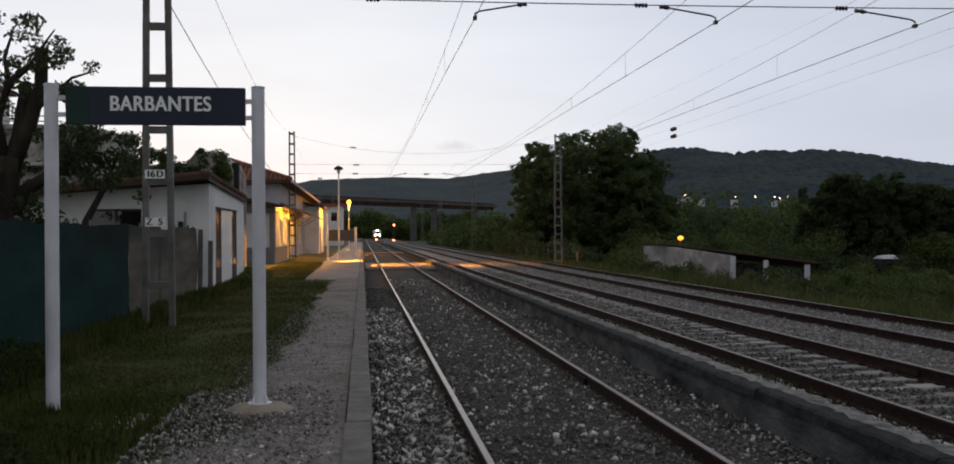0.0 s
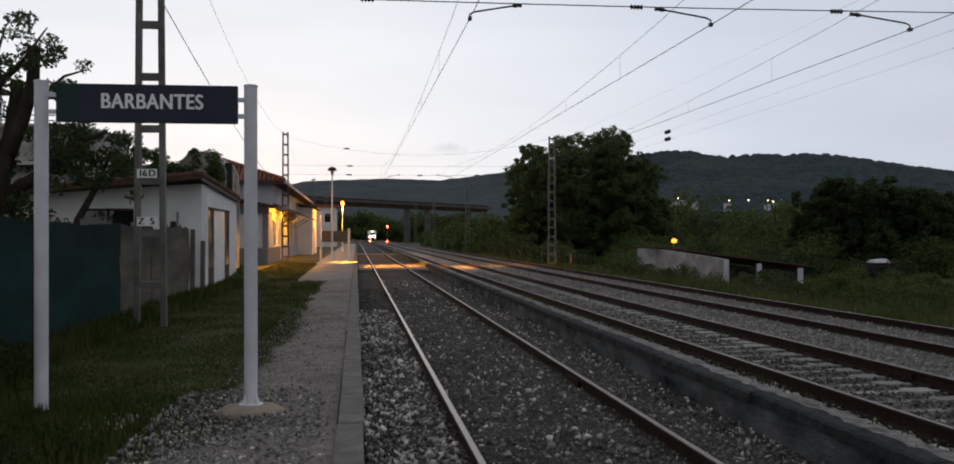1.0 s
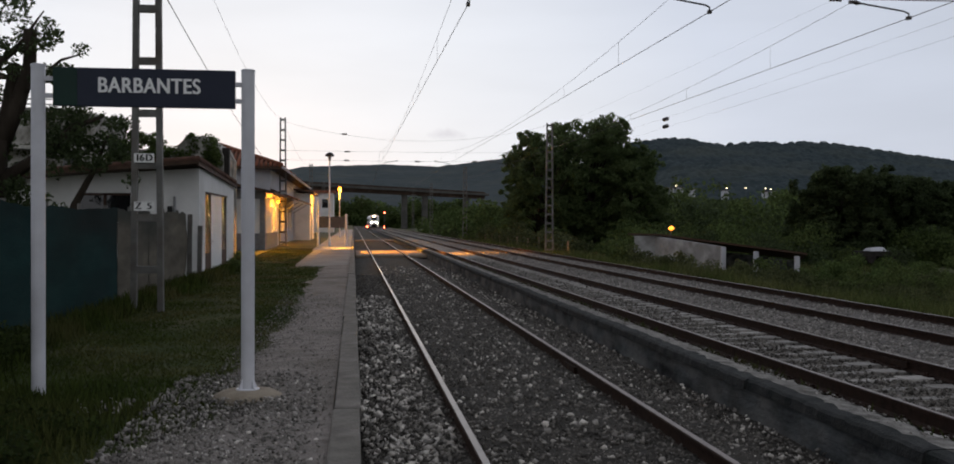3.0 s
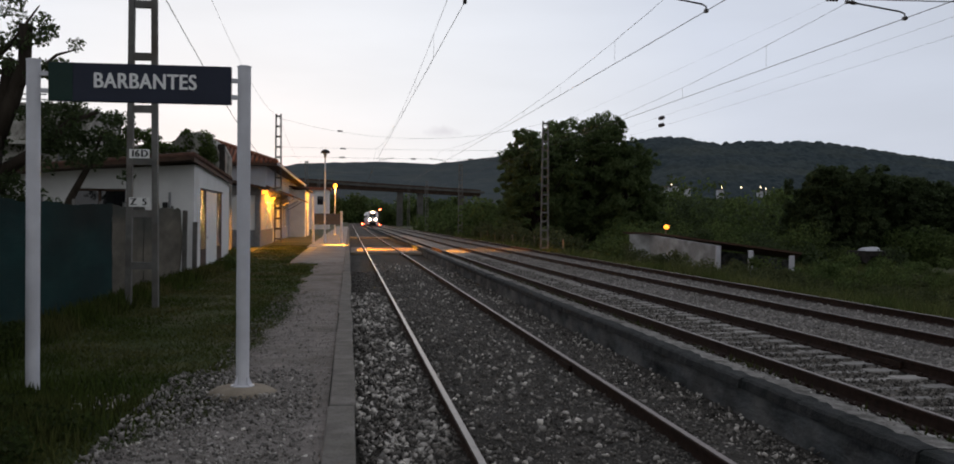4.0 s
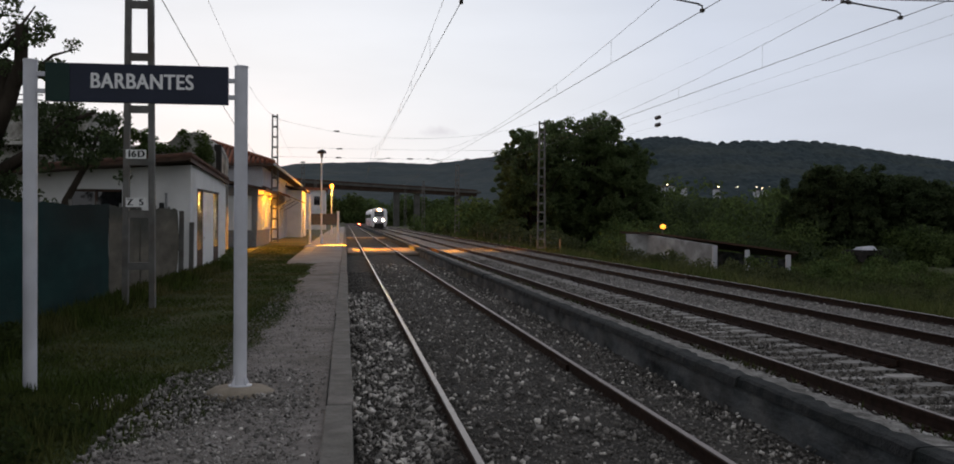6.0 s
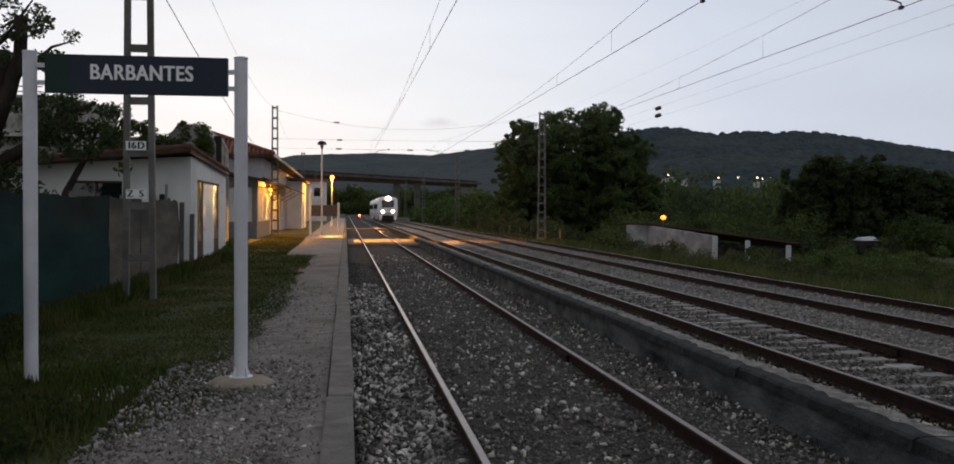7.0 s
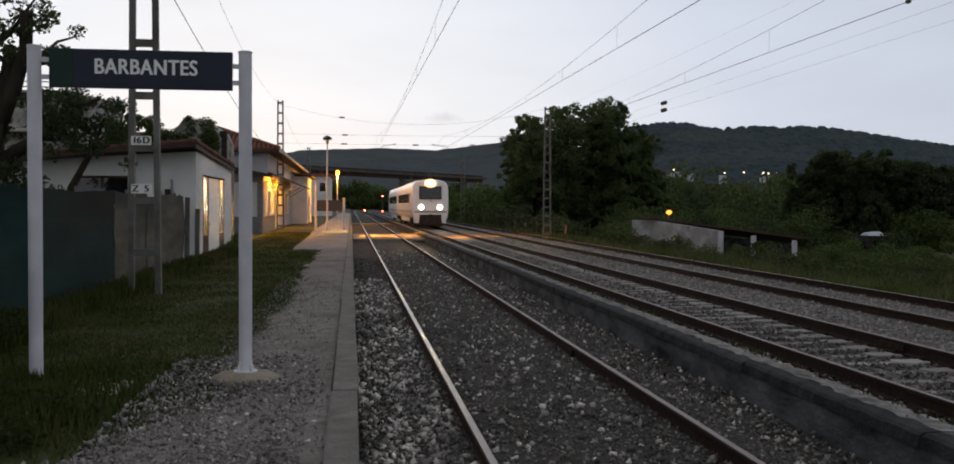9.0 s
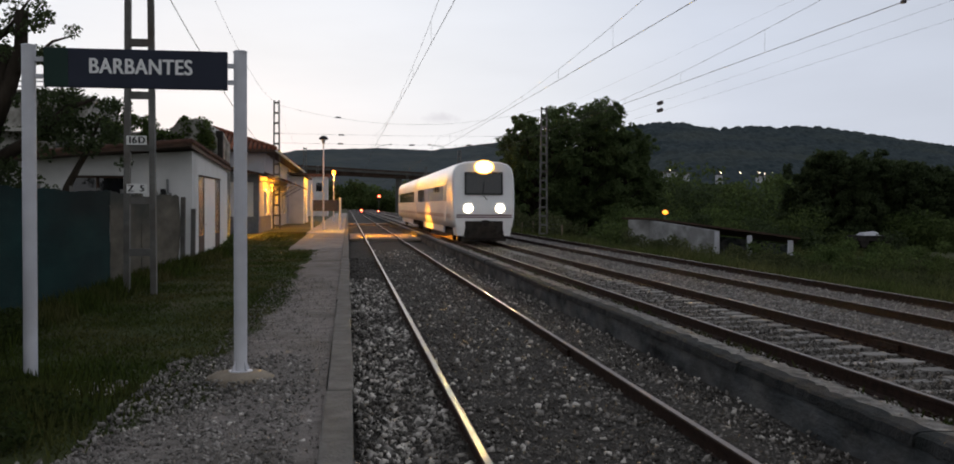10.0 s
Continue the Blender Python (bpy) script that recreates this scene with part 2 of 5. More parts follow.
M_OLDWALL = mat("stained_old_masonry", (0.13, 0.12, 0.10), (0.56, 0.54, 0.50), 1.3, 0.9, bump=0.6, fine=7, dirt=(0.06, 0.06, 0.045), dirt_scale=0.7, dirt_amount=0.85)
M_BLOCK = mat("patched_grey_blockwork", (0.20, 0.195, 0.19), (0.31, 0.305, 0.30), 1.6, 0.95, bump=0.3, fine=20, dirt=(0.62, 0.62, 0.62), dirt_scale=1.1, dirt_amount=0.55)
M_BARK = mat("dark_furrowed_bark", (0.022, 0.017, 0.013), (0.055, 0.044, 0.034), 5, 0.95, bump=0.9, fine=18, stretch=(1, 1, 0.3))
# leaf green is lifted to include pale haze over the big trees
M_LEAF = mat("broad_leaf", (0.060, 0.090, 0.032), (0.120, 0.160, 0.062), 0.5, 0.7, bump=0, island=0.45)
# dark leaf for some trees; in the belts it imitates shade between clumps
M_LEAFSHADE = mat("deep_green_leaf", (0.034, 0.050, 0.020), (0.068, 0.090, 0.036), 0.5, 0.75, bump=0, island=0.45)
M_LEAFDARK = mat("dark_thicket_leaf", (0.050, 0.080, 0.024), (0.105, 0.138, 0.046), 0.3, 0.85, bump=0, island=0.5, dirt=(0.075, 0.078, 0.026), dirt_scale=0.12)
M_LEAFBARE = mat("dull_bushy_leaf", (0.048, 0.058, 0.024), (0.100, 0.110, 0.048), 0.8, 0.8, bump=0, island=0.5)
M_WEED = mat("dark_weed_leaf", (0.022, 0.036, 0.010), (0.052, 0.068, 0.020), 1.5, 0.8, bump=0, island=0.5)
M_GRASS = mat("rough_grass", (0.032, 0.050, 0.010), (0.072, 0.086, 0.024), 0.5, 0.9, bump=0, island=0.5, dirt=(0.098, 0.082, 0.036), dirt_scale=0.5, dirt_amount=0.75)
M_BANK = mat("bank_grass", (0.046, 0.066, 0.018), (0.105, 0.118, 0.040), 0.25, 0.9, bump=0, island=0.5, dirt=(0.13, 0.105, 0.052), dirt_scale=0.15, dirt_amount=0.6)
for leaf in (M_LEAFSHADE, M_WEED, M_BANK, M_LEAF, M_LEAFDARK, M_LEAFBARE, M_GRASS):
    leafy(leaf)
# blue-grey of distant haze is mixed into the woodland colour
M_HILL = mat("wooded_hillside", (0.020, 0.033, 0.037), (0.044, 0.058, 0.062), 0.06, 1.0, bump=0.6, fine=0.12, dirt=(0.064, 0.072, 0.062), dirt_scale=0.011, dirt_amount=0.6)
M_TRAIN = mat("white_train_lacquer", (0.78, 0.78, 0.79), (0.83, 0.83, 0.84), 1.5, 0.28, bump=0.01, dirt=(0.66, 0.65, 0.64), dirt_scale=0.8, dirt_amount=0.3)
M_STRIPE = mat("plum_train_stripe", (0.085, 0.018, 0.035), (0.11, 0.025, 0.045), 2, 0.35, bump=0.0)
M_DECK = mat("rusty_brown_steel_deck", (0.040, 0.026, 0.019), (0.085, 0.055, 0.040), 0.4, 0.85, bump=0.1, fine=3)
M_PIER = mat("weathered_pier_concrete", (0.075, 0.072, 0.068), (0.13, 0.125, 0.115), 0.4, 0.9, bump=0.1, fine=3)
M_SLATE = mat("slate_grey_panel", (0.045, 0.050, 0.058), (0.065, 0.070, 0.080), 3, 0.6, bump=0.03)
M_UNDER = mat("grimy_underframe", (0.018, 0.016, 0.015), (0.045, 0.040, 0.036), 3, 0.85, bump=0.2)
M_HEAD = glow("headlamp_white_glow", (1.0, 0.80, 0.55), 350)
M_HEADTOP = glow("headlamp_amber_glow", (1.0, 0.54, 0.16), 150000)
# low emission that imitates the glare spreading round the train's headlamps
M_AMBERGLARE = glow("amber_headlamp_glare", (1.0, 0.50, 0.09), 3.0)
M_WHITEGLARE = glow("white_headlamp_glare", (1.0, 0.86, 0.68), 3.2)
M_SODIUM = glow("sodium_lamp_glow", (1.0, 0.31, 0.03), 2.8)
M_REDLAMP = glow("red_signal_glow", (1.0, 0.05, 0.02), 60)
M_WHITELAMP = glow("distant_white_lamp", (1.0, 0.72, 0.42), 8)


# ---- mesh helpers ----
class Shape:
    """Collects vertices and faces of one mesh."""

    def __init__(self):
        self.v, self.f, self.s = [], [], []

    def add(self, v, f, slot=0):
        n = len(self.v)
        self.v += [tuple(p) for p in v]
        self.f += [tuple(i + n for i in q) for q in f]
        self.s += [slot] * len(f)
        return self

    def box(self, x0, x1, y0, y1, z0, z1, slot=0):
        v = [(x, y, z) for z in (z0, z1) for y in (y0, y1) for x in (x0, x1)]
        return self.add(v, [(0, 2, 3, 1), (4, 5, 7, 6), (0, 1, 5, 4), (2, 6, 7, 3), (0, 4, 6, 2), (1, 3, 7, 5)], slot)

    def beam(self, a, b, w, h=None, slot=0):
        """A square bar from a to b."""
        a, b = Vector(a), Vector(b)
        h = h or w
        d = (b - a).normalized()
        up = Vector((0, 0, 1)) if abs(d.z) < 0.9 else Vector((0, 1, 0))
        s = d.cross(up).normalized()
        u = s.cross(d)
        v = [p + s * i * w / 2 + u * j * h / 2 for p in (a, b) for i, j in ((-1, -1), (1, -1), (1, 1), (-1, 1))]
        return self.add(v, [(0, 1, 2, 3), (7, 6, 5, 4), (0, 4, 5, 1), (1, 5, 6, 2), (2, 6, 7, 3), (3, 7, 4, 0)], slot)

    def tube(self, pts, radii, n=10, slot=0, caps=True):
        pts = [Vector(p) for p in pts]
        rings = []
        for i, p in enumerate(pts):
            d = (pts[min(i + 1, len(pts) - 1)] - pts[max(i - 1, 0)]).normalized()
            up = Vector((0, 0, 1)) if abs(d.z) < 0.9 else Vector((0, 1, 0))
            s = d.cross(up).normalized()
            u = s.cross(d)
            r = radii[i] if isinstance(radii, (list, tuple)) else radii
            rings.append([p + (s * math.cos(k * math.tau / n) + u * math.sin(k * math.tau / n)) * r for k in range(n)])
        v = [q for ring in rings for q in ring]
        f = [(i * n + k, i * n + (k + 1) % n, (i + 1) * n + (k + 1) % n, (i + 1) * n + k) for i in range(len(pts) - 1) for k in range(n)]
        if caps:
            f += [tuple(range(n - 1, -1, -1)), tuple((len(pts) - 1) * n + k for k in range(n))]
        return self.add(v, f, slot)

    def lathe(self, profile, at=(0, 0, 0), n=16, slot=0):
        """profile: (radius, height) pairs, turned about z."""
        v = [(at[0] + r * math.cos(k * math.tau / n), at[1] + r * math.sin(k * math.tau / n), at[2] + z) for r, z in profile for k in range(n)]
        f = [(i * n + k, i * n + (k + 1) % n, (i + 1) * n + (k + 1) % n, (i + 1) * n + k) for i in range(len(profile) - 1) for k in range(n)]
        f += [tuple(range(n - 1, -1, -1)), tuple((len(profile) - 1) * n + k for k in range(n))]
        return self.add(v, f, slot)

    def mesh(self, name, mats, smooth=False, bevel=0.0):
        me = bpy.data.meshes.new(name)
        me.from_pydata(self.v, [], self.f)
        for m in mats if isinstance(mats, (list, tuple)) else [mats]:
            me.materials.append(m)
        me.polygons.foreach_set("material_index", self.s)
        if bevel:
            bm = bmesh.new()
            bm.from_mesh(me)
            bmesh.ops.bevel(bm, geom=bm.edges[:], offset=bevel, segments=2, affect='EDGES', profile=0.6, clamp_overlap=True)
            bm.to_mesh(me)
            bm.free()
        if smooth:
            me.polygons.foreach_set("use_smooth", [True] * len(me.polygons))
        me.update()
        return me


def part(name, shape, mats, parent=None, label="", smooth=False, bevel=0.0):
    """Links a shape as one mesh object under a thing or a part."""
    ob = new(name, shape.mesh(name, mats, smooth, bevel))
    if parent:
        ob.parent = parent
    return tagged(ob, label) if label else ob


def thing(name, label, category, at=(0, 0, 0), group="", turn=0):
    ob = new(name)
    ob.empty_display_size = 0.2
    ob.location = at
    ob.rotation_euler = (0, 0, radians(turn))
    return tagged(ob, label, category, group)


def structure(name, shape, mats, label, smooth=False, bevel=0.0, kind="structure"):
    return tagged(part(name, shape, mats, None, "", smooth, bevel), label, name.replace("_", " "), kind=kind)


def grid(xs, ys, height):
    s = Shape()
    nx = len(xs)
    v = [(x, y, height(x, y)) for y in ys for x in xs]
    f = [(j * nx + i, j * nx + i + 1, (j + 1) * nx + i + 1, (j + 1) * nx + i) for j in range(len(ys) - 1) for i in range(nx - 1)]
    return s.add(v, f)


def np_mesh(name, v, f, m, label, category, smooth=False, parent=None, kind="stuff"):
    """One mesh from number arrays: loose repeated pieces."""
    me = bpy.data.meshes.new(name)
    k = f.shape[1]
    me.vertices.add(len(v))
    me.vertices.foreach_set("co", v.astype(np.float32).ravel())
    me.loops.add(f.size)
    me.loops.foreach_set("vertex_index", f.astype(np.int32).ravel())
    me.polygons.add(len(f))
    me.polygons.foreach_set("loop_start", np.arange(0, f.size, k, dtype=np.int32))
    me.polygons.foreach_set("loop_total", np.full(len(f), k, dtype=np.int32))
    me.materials.append(m)
    me.update()
    me.validate()
    ob = new(name, me)
    if parent:
        ob.parent = parent
        if label:
            tagged(ob, label)
        return ob
    return tagged(ob, label, category, kind=kind)


def turns(rng, n):
    """n random rotation matrices."""
    q = rng.normal(size=(n, 4))
    q /= np.linalg.norm(q, axis=1)[:, None]
    w, x, y, z = q.T
    return np.stack([np.stack([1 - 2 * (y * y + z * z), 2 * (x * y - z * w), 2 * (x * z + y * w)], 1),
                     np.stack([2 * (x * y + z * w), 1 - 2 * (x * x + z * z), 2 * (y * z - x * w)], 1),
                     np.stack([2 * (x * z - y * w), 2 * (y * z + x * w), 1 - 2 * (x * x + y * y)], 1)], 1)


CUBE_V = np.array([(x, y, z) for z in (-1, 1) for y in (-1, 1) for x in (-1, 1)], float)
CUBE_F = np.array([(0, 2, 3, 1), (4, 5, 7, 6), (0, 1, 5, 4), (2, 6, 7, 3), (0, 4, 6, 2), (1, 3, 7, 5)])


def stones(name, places, sizes, m, label, seed):
    """Angular broken stones, each a crooked block of its own."""
    rng = np.random.default_rng(seed)
    n = len(places)
    v = CUBE_V[None] * rng.uniform(0.4, 1.0, (n, 8, 1)) * (sizes[:, None, None] * np.stack([np.ones(n), rng.uniform(0.5, 1, n), rng.uniform(0.3, 0.65, n)], 1)[:, None])
    v += rng.normal(scale=0.19, size=v.shape) * sizes[:, None, None]
    v = np.einsum("nij,nkj->nki", turns(rng, n), v) * 0.6 + places[:, None]
    f = CUBE_F[None] + 8 * np.arange(n)[:, None, None]
    return np_mesh(name, v.reshape(-1, 3), f.reshape(-1, 4), m, label, "ballast")


def leaves(name, clumps, per, size, m, label, category, seed, parent=None, kind="stuff", flat=0.0):
    """Leaf sprays: small bent quads thrown through the shells of many clumps (x, y, z, rx, ry, rz)."""
    rng = np.random.default_rng(seed)
    c = np.asarray(clumps, float)
    n = len(c) * per
    c = np.repeat(c, per, 0)
    d = rng.normal(size=(n, 3))
    d /= np.linalg.norm(d, axis=1)[:, None]
    r = rng.uniform(0.25, 1.08, n) ** 0.6
    p = c[:, :3] + d * c[:, 3:] * r[:, None]
    q = np.array([(-0.5, 0, 0), (0, -0.38, 0.08), (0.5, 0, 0), (0, 0.38, 0.08)])
    s = size * rng.uniform(0.5, 1.4, n)
    v = np.einsum("nij,kj->nki", turns(rng, n), q) * s[:, None, None] + p[:, None]
    f = np.arange(4 * n).reshape(n, 4)
    return np_mesh(name, v.reshape(-1, 3), f, m, label, category, parent=parent, kind=kind)


def blades(name, places, heights, m, label, seed, width=0.012, lean=0.35):
    rng = np.random.default_rng(seed)
    n = len(places)
    a = rng.uniform(0, math.tau, n)
    side = np.stack([np.cos(a), np.sin(a), np.zeros(n)], 1)
    b = rng.uniform(0, math.tau, n)
    tip = np.stack([np.cos(b) * lean, np.sin(b) * lean, np.ones(n)], 1) * (heights * rng.uniform(0.5, 1.2, n))[:, None]
    w = width * (1 + places[:, 1:2] * 0.06)
    v = np.stack([places - side * w, places + side * w, places + tip * 0.6 + side * w * 0.6, places + tip], 1)
    f = np.arange(4 * n).reshape(n, 4)
    return np_mesh(name, v.reshape(-1, 3), f, m, label, "grass")


# ---- ground and railway bed ----
def smooth_step(a, b, x):
    t = min(1.0, max(0.0, (x - a) / (b - a)))
    return t * t * (3 - 2 * t)


def ground_height(x, y):
    h = 0.10 if x < -0.1 else -0.34
    if x > 11.6:
        h = -0.34 - 1.1 * smooth_step(12.6, 17.5, x)
    if x < -5 and y > 30:
        h += 5.5 * smooth_step(-7, -38, x) * smooth_step(30, 60, y)
    h += 0.10 * noise.noise((x * 0.3, y * 0.3, 0)) * smooth_step(12, 14, abs(x))
    return h


def build_ground():
    xs = [-3000, -800, -250, -120, -80, -60, -45, -35, -28, -22, -16, -12, -9, -7, -5.5, -4.4, -3, -1.6, -0.12, -0.1, 2, 5, 8, 11.6, 12.4, 13.2, 14, 15, 16, 17, 18, 20, 23, 27, 32, 40, 60, 90, 150, 300, 800, 3000]
    ys = [-300, -60, -20] + [k * 4.0 for k in range(-3, 40)] + [170, 190, 220, 260, 320, 400, 500, 700, 1000, 1600, 2600, 4200]
    structure("ground", grid(xs, ys, ground_height), M_EARTH, "dark rough meadow ground beside the railway", True)
    # lawn, path, kerb
    random.seed(3)
    xs = [-9, -7.5, -6, -5, -4.4, -4, -3.6, -3.2, -2.8, -2.4, -2.0, -1.7, -1.45, -1.2, -0.95]
    ys = [k * 0.8 for k in range(-8, 80)]
    structure("lawn", grid(xs, ys, lambda x, y: 0.165 + 0.035 * noise.noise((x * 1.1, y * 0.9, 2))), M_LAWN, "short patchy green lawn beside the platform path", True)
    ys = [k * 0.4 for k in range(-16, 128)]
    xs = [-2.6, -2.3, -2.05, -1.9, -1.7, -1.45, -1.3, -1.15, -1.0, -0.85, -0.6, -0.4, -0.25, -0.15]
    structure("path", grid(xs, ys, lambda x, y: 0.205 + 0.005 * noise.noise((x * 2.3, y * 1.1, 5)) - 0.09 * smooth_step(-0.75, -1.45, x + 0.28 * noise.noise((3.3, y * 0.7, 1)) + 0.55 * smooth_step(8.5, 5.0, y))), M_PATH, "trodden grey gravel path along the platform kerb", True)
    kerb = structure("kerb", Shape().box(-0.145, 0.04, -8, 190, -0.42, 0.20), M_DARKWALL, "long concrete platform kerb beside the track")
    slab = Shape().box(-0.10, 0.105, 0, 2.49, -0.045, 0.045).mesh("kerb_slab", M_KERB, bevel=0.016)
    random.seed(5)
    for k in range(-3, 70):
        o = new("kerb_slab", slab)
        o.parent = kerb
        o.location = (-0.045 + random.uniform(-0.008, 0.008), k * 2.5, 0.203 + random.uniform(-0.004, 0.004))
        o.rotation_euler = (random.uniform(-0.002, 0.002), random.uniform(-0.012, 0.012), random.uniform(-0.002, 0.002))
    # asphalt ramp up to the paved platform by the station
    xs = [-1.98, -1.95, -1.4, -0.9, -0.5, -0.15]
    ys = [33.5 + k * 0.5 for k in range(36)]
    structure("platform_ramp", grid(xs, ys, lambda x, y: (0.10 if x < -1.96 else 0.222 + 0.0016 * (y - 33.5) - 0.05 * smooth_step(34.5, 33.5, y)) + 0.004 * noise.noise((x * 3, y * 2, 8))), M_RAMP, "worn grey asphalt ramp onto the platform", True)
    plat = structure("platform", Shape().box(-2.1, -0.15, 51, 190, -0.2, 0.235), M_PLATFORM, "pale paved station platform under orange lamps")
    tile = Shape().box(0, 0.955, 0, 1.97, -0.01, 0.02).mesh("paving_slab", M_PLATFORM, bevel=0.006)
    for j in range(28):
        for i in range(2):
            o = new("paving_slab", tile)
            o.parent = plat
            o.location = (-2.09 + i * 0.965, 51.0 + j * 2.0, 0.235)


def build_beds():
    # near siding, filled with dark fines
    xs = [0.03, 0.3, 0.6, 0.86, 1.0, 1.3, 1.8, 2.3, 2.6, 2.74, 3.1, 3.5, 3.82]
    ys = [-8 + k * 0.5 for k in range(40)] + [12 + k * 2.0 for k in range(60)] + [140, 200, 300, 450]
    structure("siding_bed", grid(xs, ys, lambda x, y: -0.135 - 0.07 * smooth_step(2.75, 3.7, x) - 0.03 * smooth_step(0.8, 0.2, x) + 0.02 * noise.noise((x * 1.7, y * 1.7, 1))), M_FINES, "dark dirty ballast bed of the near track", True)
    xs = [4.0, 4.4, 4.9, 5.1, 5.3, 6.8, 7.0, 7.3, 7.8, 8.2, 8.7, 8.95, 10.55, 10.9, 11.4, 12.0, 12.8]
    def bed(x, y):
        z = -0.20 + 0.02 * noise.noise((x * 2, y * 2, 4))
        if x < 4.9:
            z = 0.07 - 0.24 * smooth_step(4.2, 5.0, x)
        if x > 11.2:
            z = -0.16 - 0.32 * smooth_step(11.2, 12.8, x)
        if 7.2 < x < 11.2:
            z += 0.05
        return z
    structure("ballast_bed", grid(xs, ys, bed), M_BED, "grey crushed-stone ballast bed of the main tracks", True)
    wall = structure("low_platform_wall", Shape().box(3.80, 4.3, -8, 210, -0.5, 0.10), M_DARKWALL, "low dark concrete platform wall between tracks")
    random.seed(11)
    cop = []
    for i in range(5):
        v, q, n = [], [], 30
        for k in range(n + 1):
            y = 3.03 * k / n
            a, b = 0.010 * random.uniform(-1, 1), 0.40 + 0.04 * random.uniform(-1, 1)
            zt = 0.035 + 0.007 * random.uniform(-1, 1)
            mid = a + 0.15 + 0.045 * noise.noise((y * 1.3, i * 7.7, 2)) + 0.02 * random.uniform(-1, 1)
            v += [(a - 0.01, y, -0.07), (a, y, zt - 0.025), (a + 0.03, y, zt - 0.005), (mid, y, zt), (b - 0.04, y, zt - 0.012), (b, y, -0.07)]
        for k in range(n):
            q += [(k * 6 + j, k * 6 + j + 1, k * 6 + j + 7, k * 6 + j + 6) for j in range(5)]
        q += [(5, 4, 3, 2, 1, 0), tuple(n * 6 + j for j in range(6))]
        block = Shape().add(v, [f[::-1] for f in q])
        # front and front top dark, rear top strip pale
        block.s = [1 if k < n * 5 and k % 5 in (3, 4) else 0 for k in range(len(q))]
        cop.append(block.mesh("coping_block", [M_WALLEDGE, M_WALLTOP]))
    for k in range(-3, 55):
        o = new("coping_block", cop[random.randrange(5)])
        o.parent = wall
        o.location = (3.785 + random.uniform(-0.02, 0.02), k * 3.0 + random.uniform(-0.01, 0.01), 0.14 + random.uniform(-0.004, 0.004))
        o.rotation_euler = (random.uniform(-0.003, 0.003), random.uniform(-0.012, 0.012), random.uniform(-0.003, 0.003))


def rail_shape(y0, y1):
    prof = [(-0.07, -0.165), (0.07, -0.165), (0.07, -0.152), (0.012, -0.13), (0.010, -0.045), (0.034, -0.036), (0.036, -0.008), (0.026, 0.0), (-0.026, 0.0), (-0.036, -0.008), (-0.034, -0.036), (-0.010, -0.045), (-0.012, -0.13), (-0.07, -0.152)]
    s, n = Shape(), len(prof)
    s.v = [(x, y, z) for y in (y0, y1) for x, z in prof]
    for i in range(n):
        s.f.append((i, (i + 1) % n, n + (i + 1) % n, n + i))
        s.s.append(1 if i == 7 else 0)
    return s


def build_tracks():
    worn = rail_shape(-9, 460).mesh("rail", [M_RAIL, M_RAILTOP])
    dull = rail_shape(-9, 460).mesh("rail", [M_RAIL, M_RAILDULL])
    sleeper = Shape().box(-1.28, -0.42, -0.13, 0.13, -0.35, -0.155).box(0.42, 1.28, -0.13, 0.13, -0.35, -0.155).box(-0.45, 0.45, -0.085, 0.085, -0.36, -0.175).mesh("sleeper", M_SLEEPER, bevel=0.018)
    plate = Shape().box(-0.11, 0.11, -0.06, 0.06, -0.17, -0.135).box(-0.105, -0.075, -0.03, 0.03, -0.15, -0.11).box(0.075, 0.105, -0.03, 0.03, -0.15, -0.11).mesh("rail_clip", M_RAIL)
    bar = Shape().box(-0.02, 0.02, -0.3, 0.3, -0.125, -0.05).mesh("fishplate", M_RAIL, bevel=0.008)
    random.seed(21)
    for cx, y0, count, label in ((1.80, 4.0, 0, "near siding track with thin worn rails in dark fines"), (6.04, 2.5, 190, "main railway track with rusty rails on concrete sleepers"), (9.78, 3.0, 0, "far main railway track with rusty rails in grey ballast")):
        t = thing("railway_track", label, "railway track", (cx, 0, 0), "tracks")
        for sx in (-0.87, 0.87):
            o = new("rail", worn if cx < 3 and sx < 0 else dull)
            o.parent = t
            o.location = (sx, 0, 0)
            for yj in (11.7, 29.7, 47.7):
                b = new("fishplate", bar)
                b.parent = o
                b.location = (0.03 if sx < 0 else -0.03, yj, 0)
        for k in range(count):
            o = new("sleeper", sleeper)
            o.parent = t
            o.location = (random.uniform(-0.02, 0.02), y0 + 0.6 * k + random.uniform(-0.02, 0.02), random.uniform(-0.012, 0.004))
            o.rotation_euler = (0, 0, random.uniform(-0.012, 0.012))
            if k < 45:
                for sx in (-0.87, 0.87):
                    c = new("rail_clip", plate)
                    c.parent = o
                    c.location = (sx, 0, 0)


def scatter(rng, n, x0, x1, y0, y1):
    """Places thinning out with distance along the track."""
    y = y0 * (y1 / y0) ** rng.uniform(0, 1, n)
    return rng.uniform(x0, x1, n), y


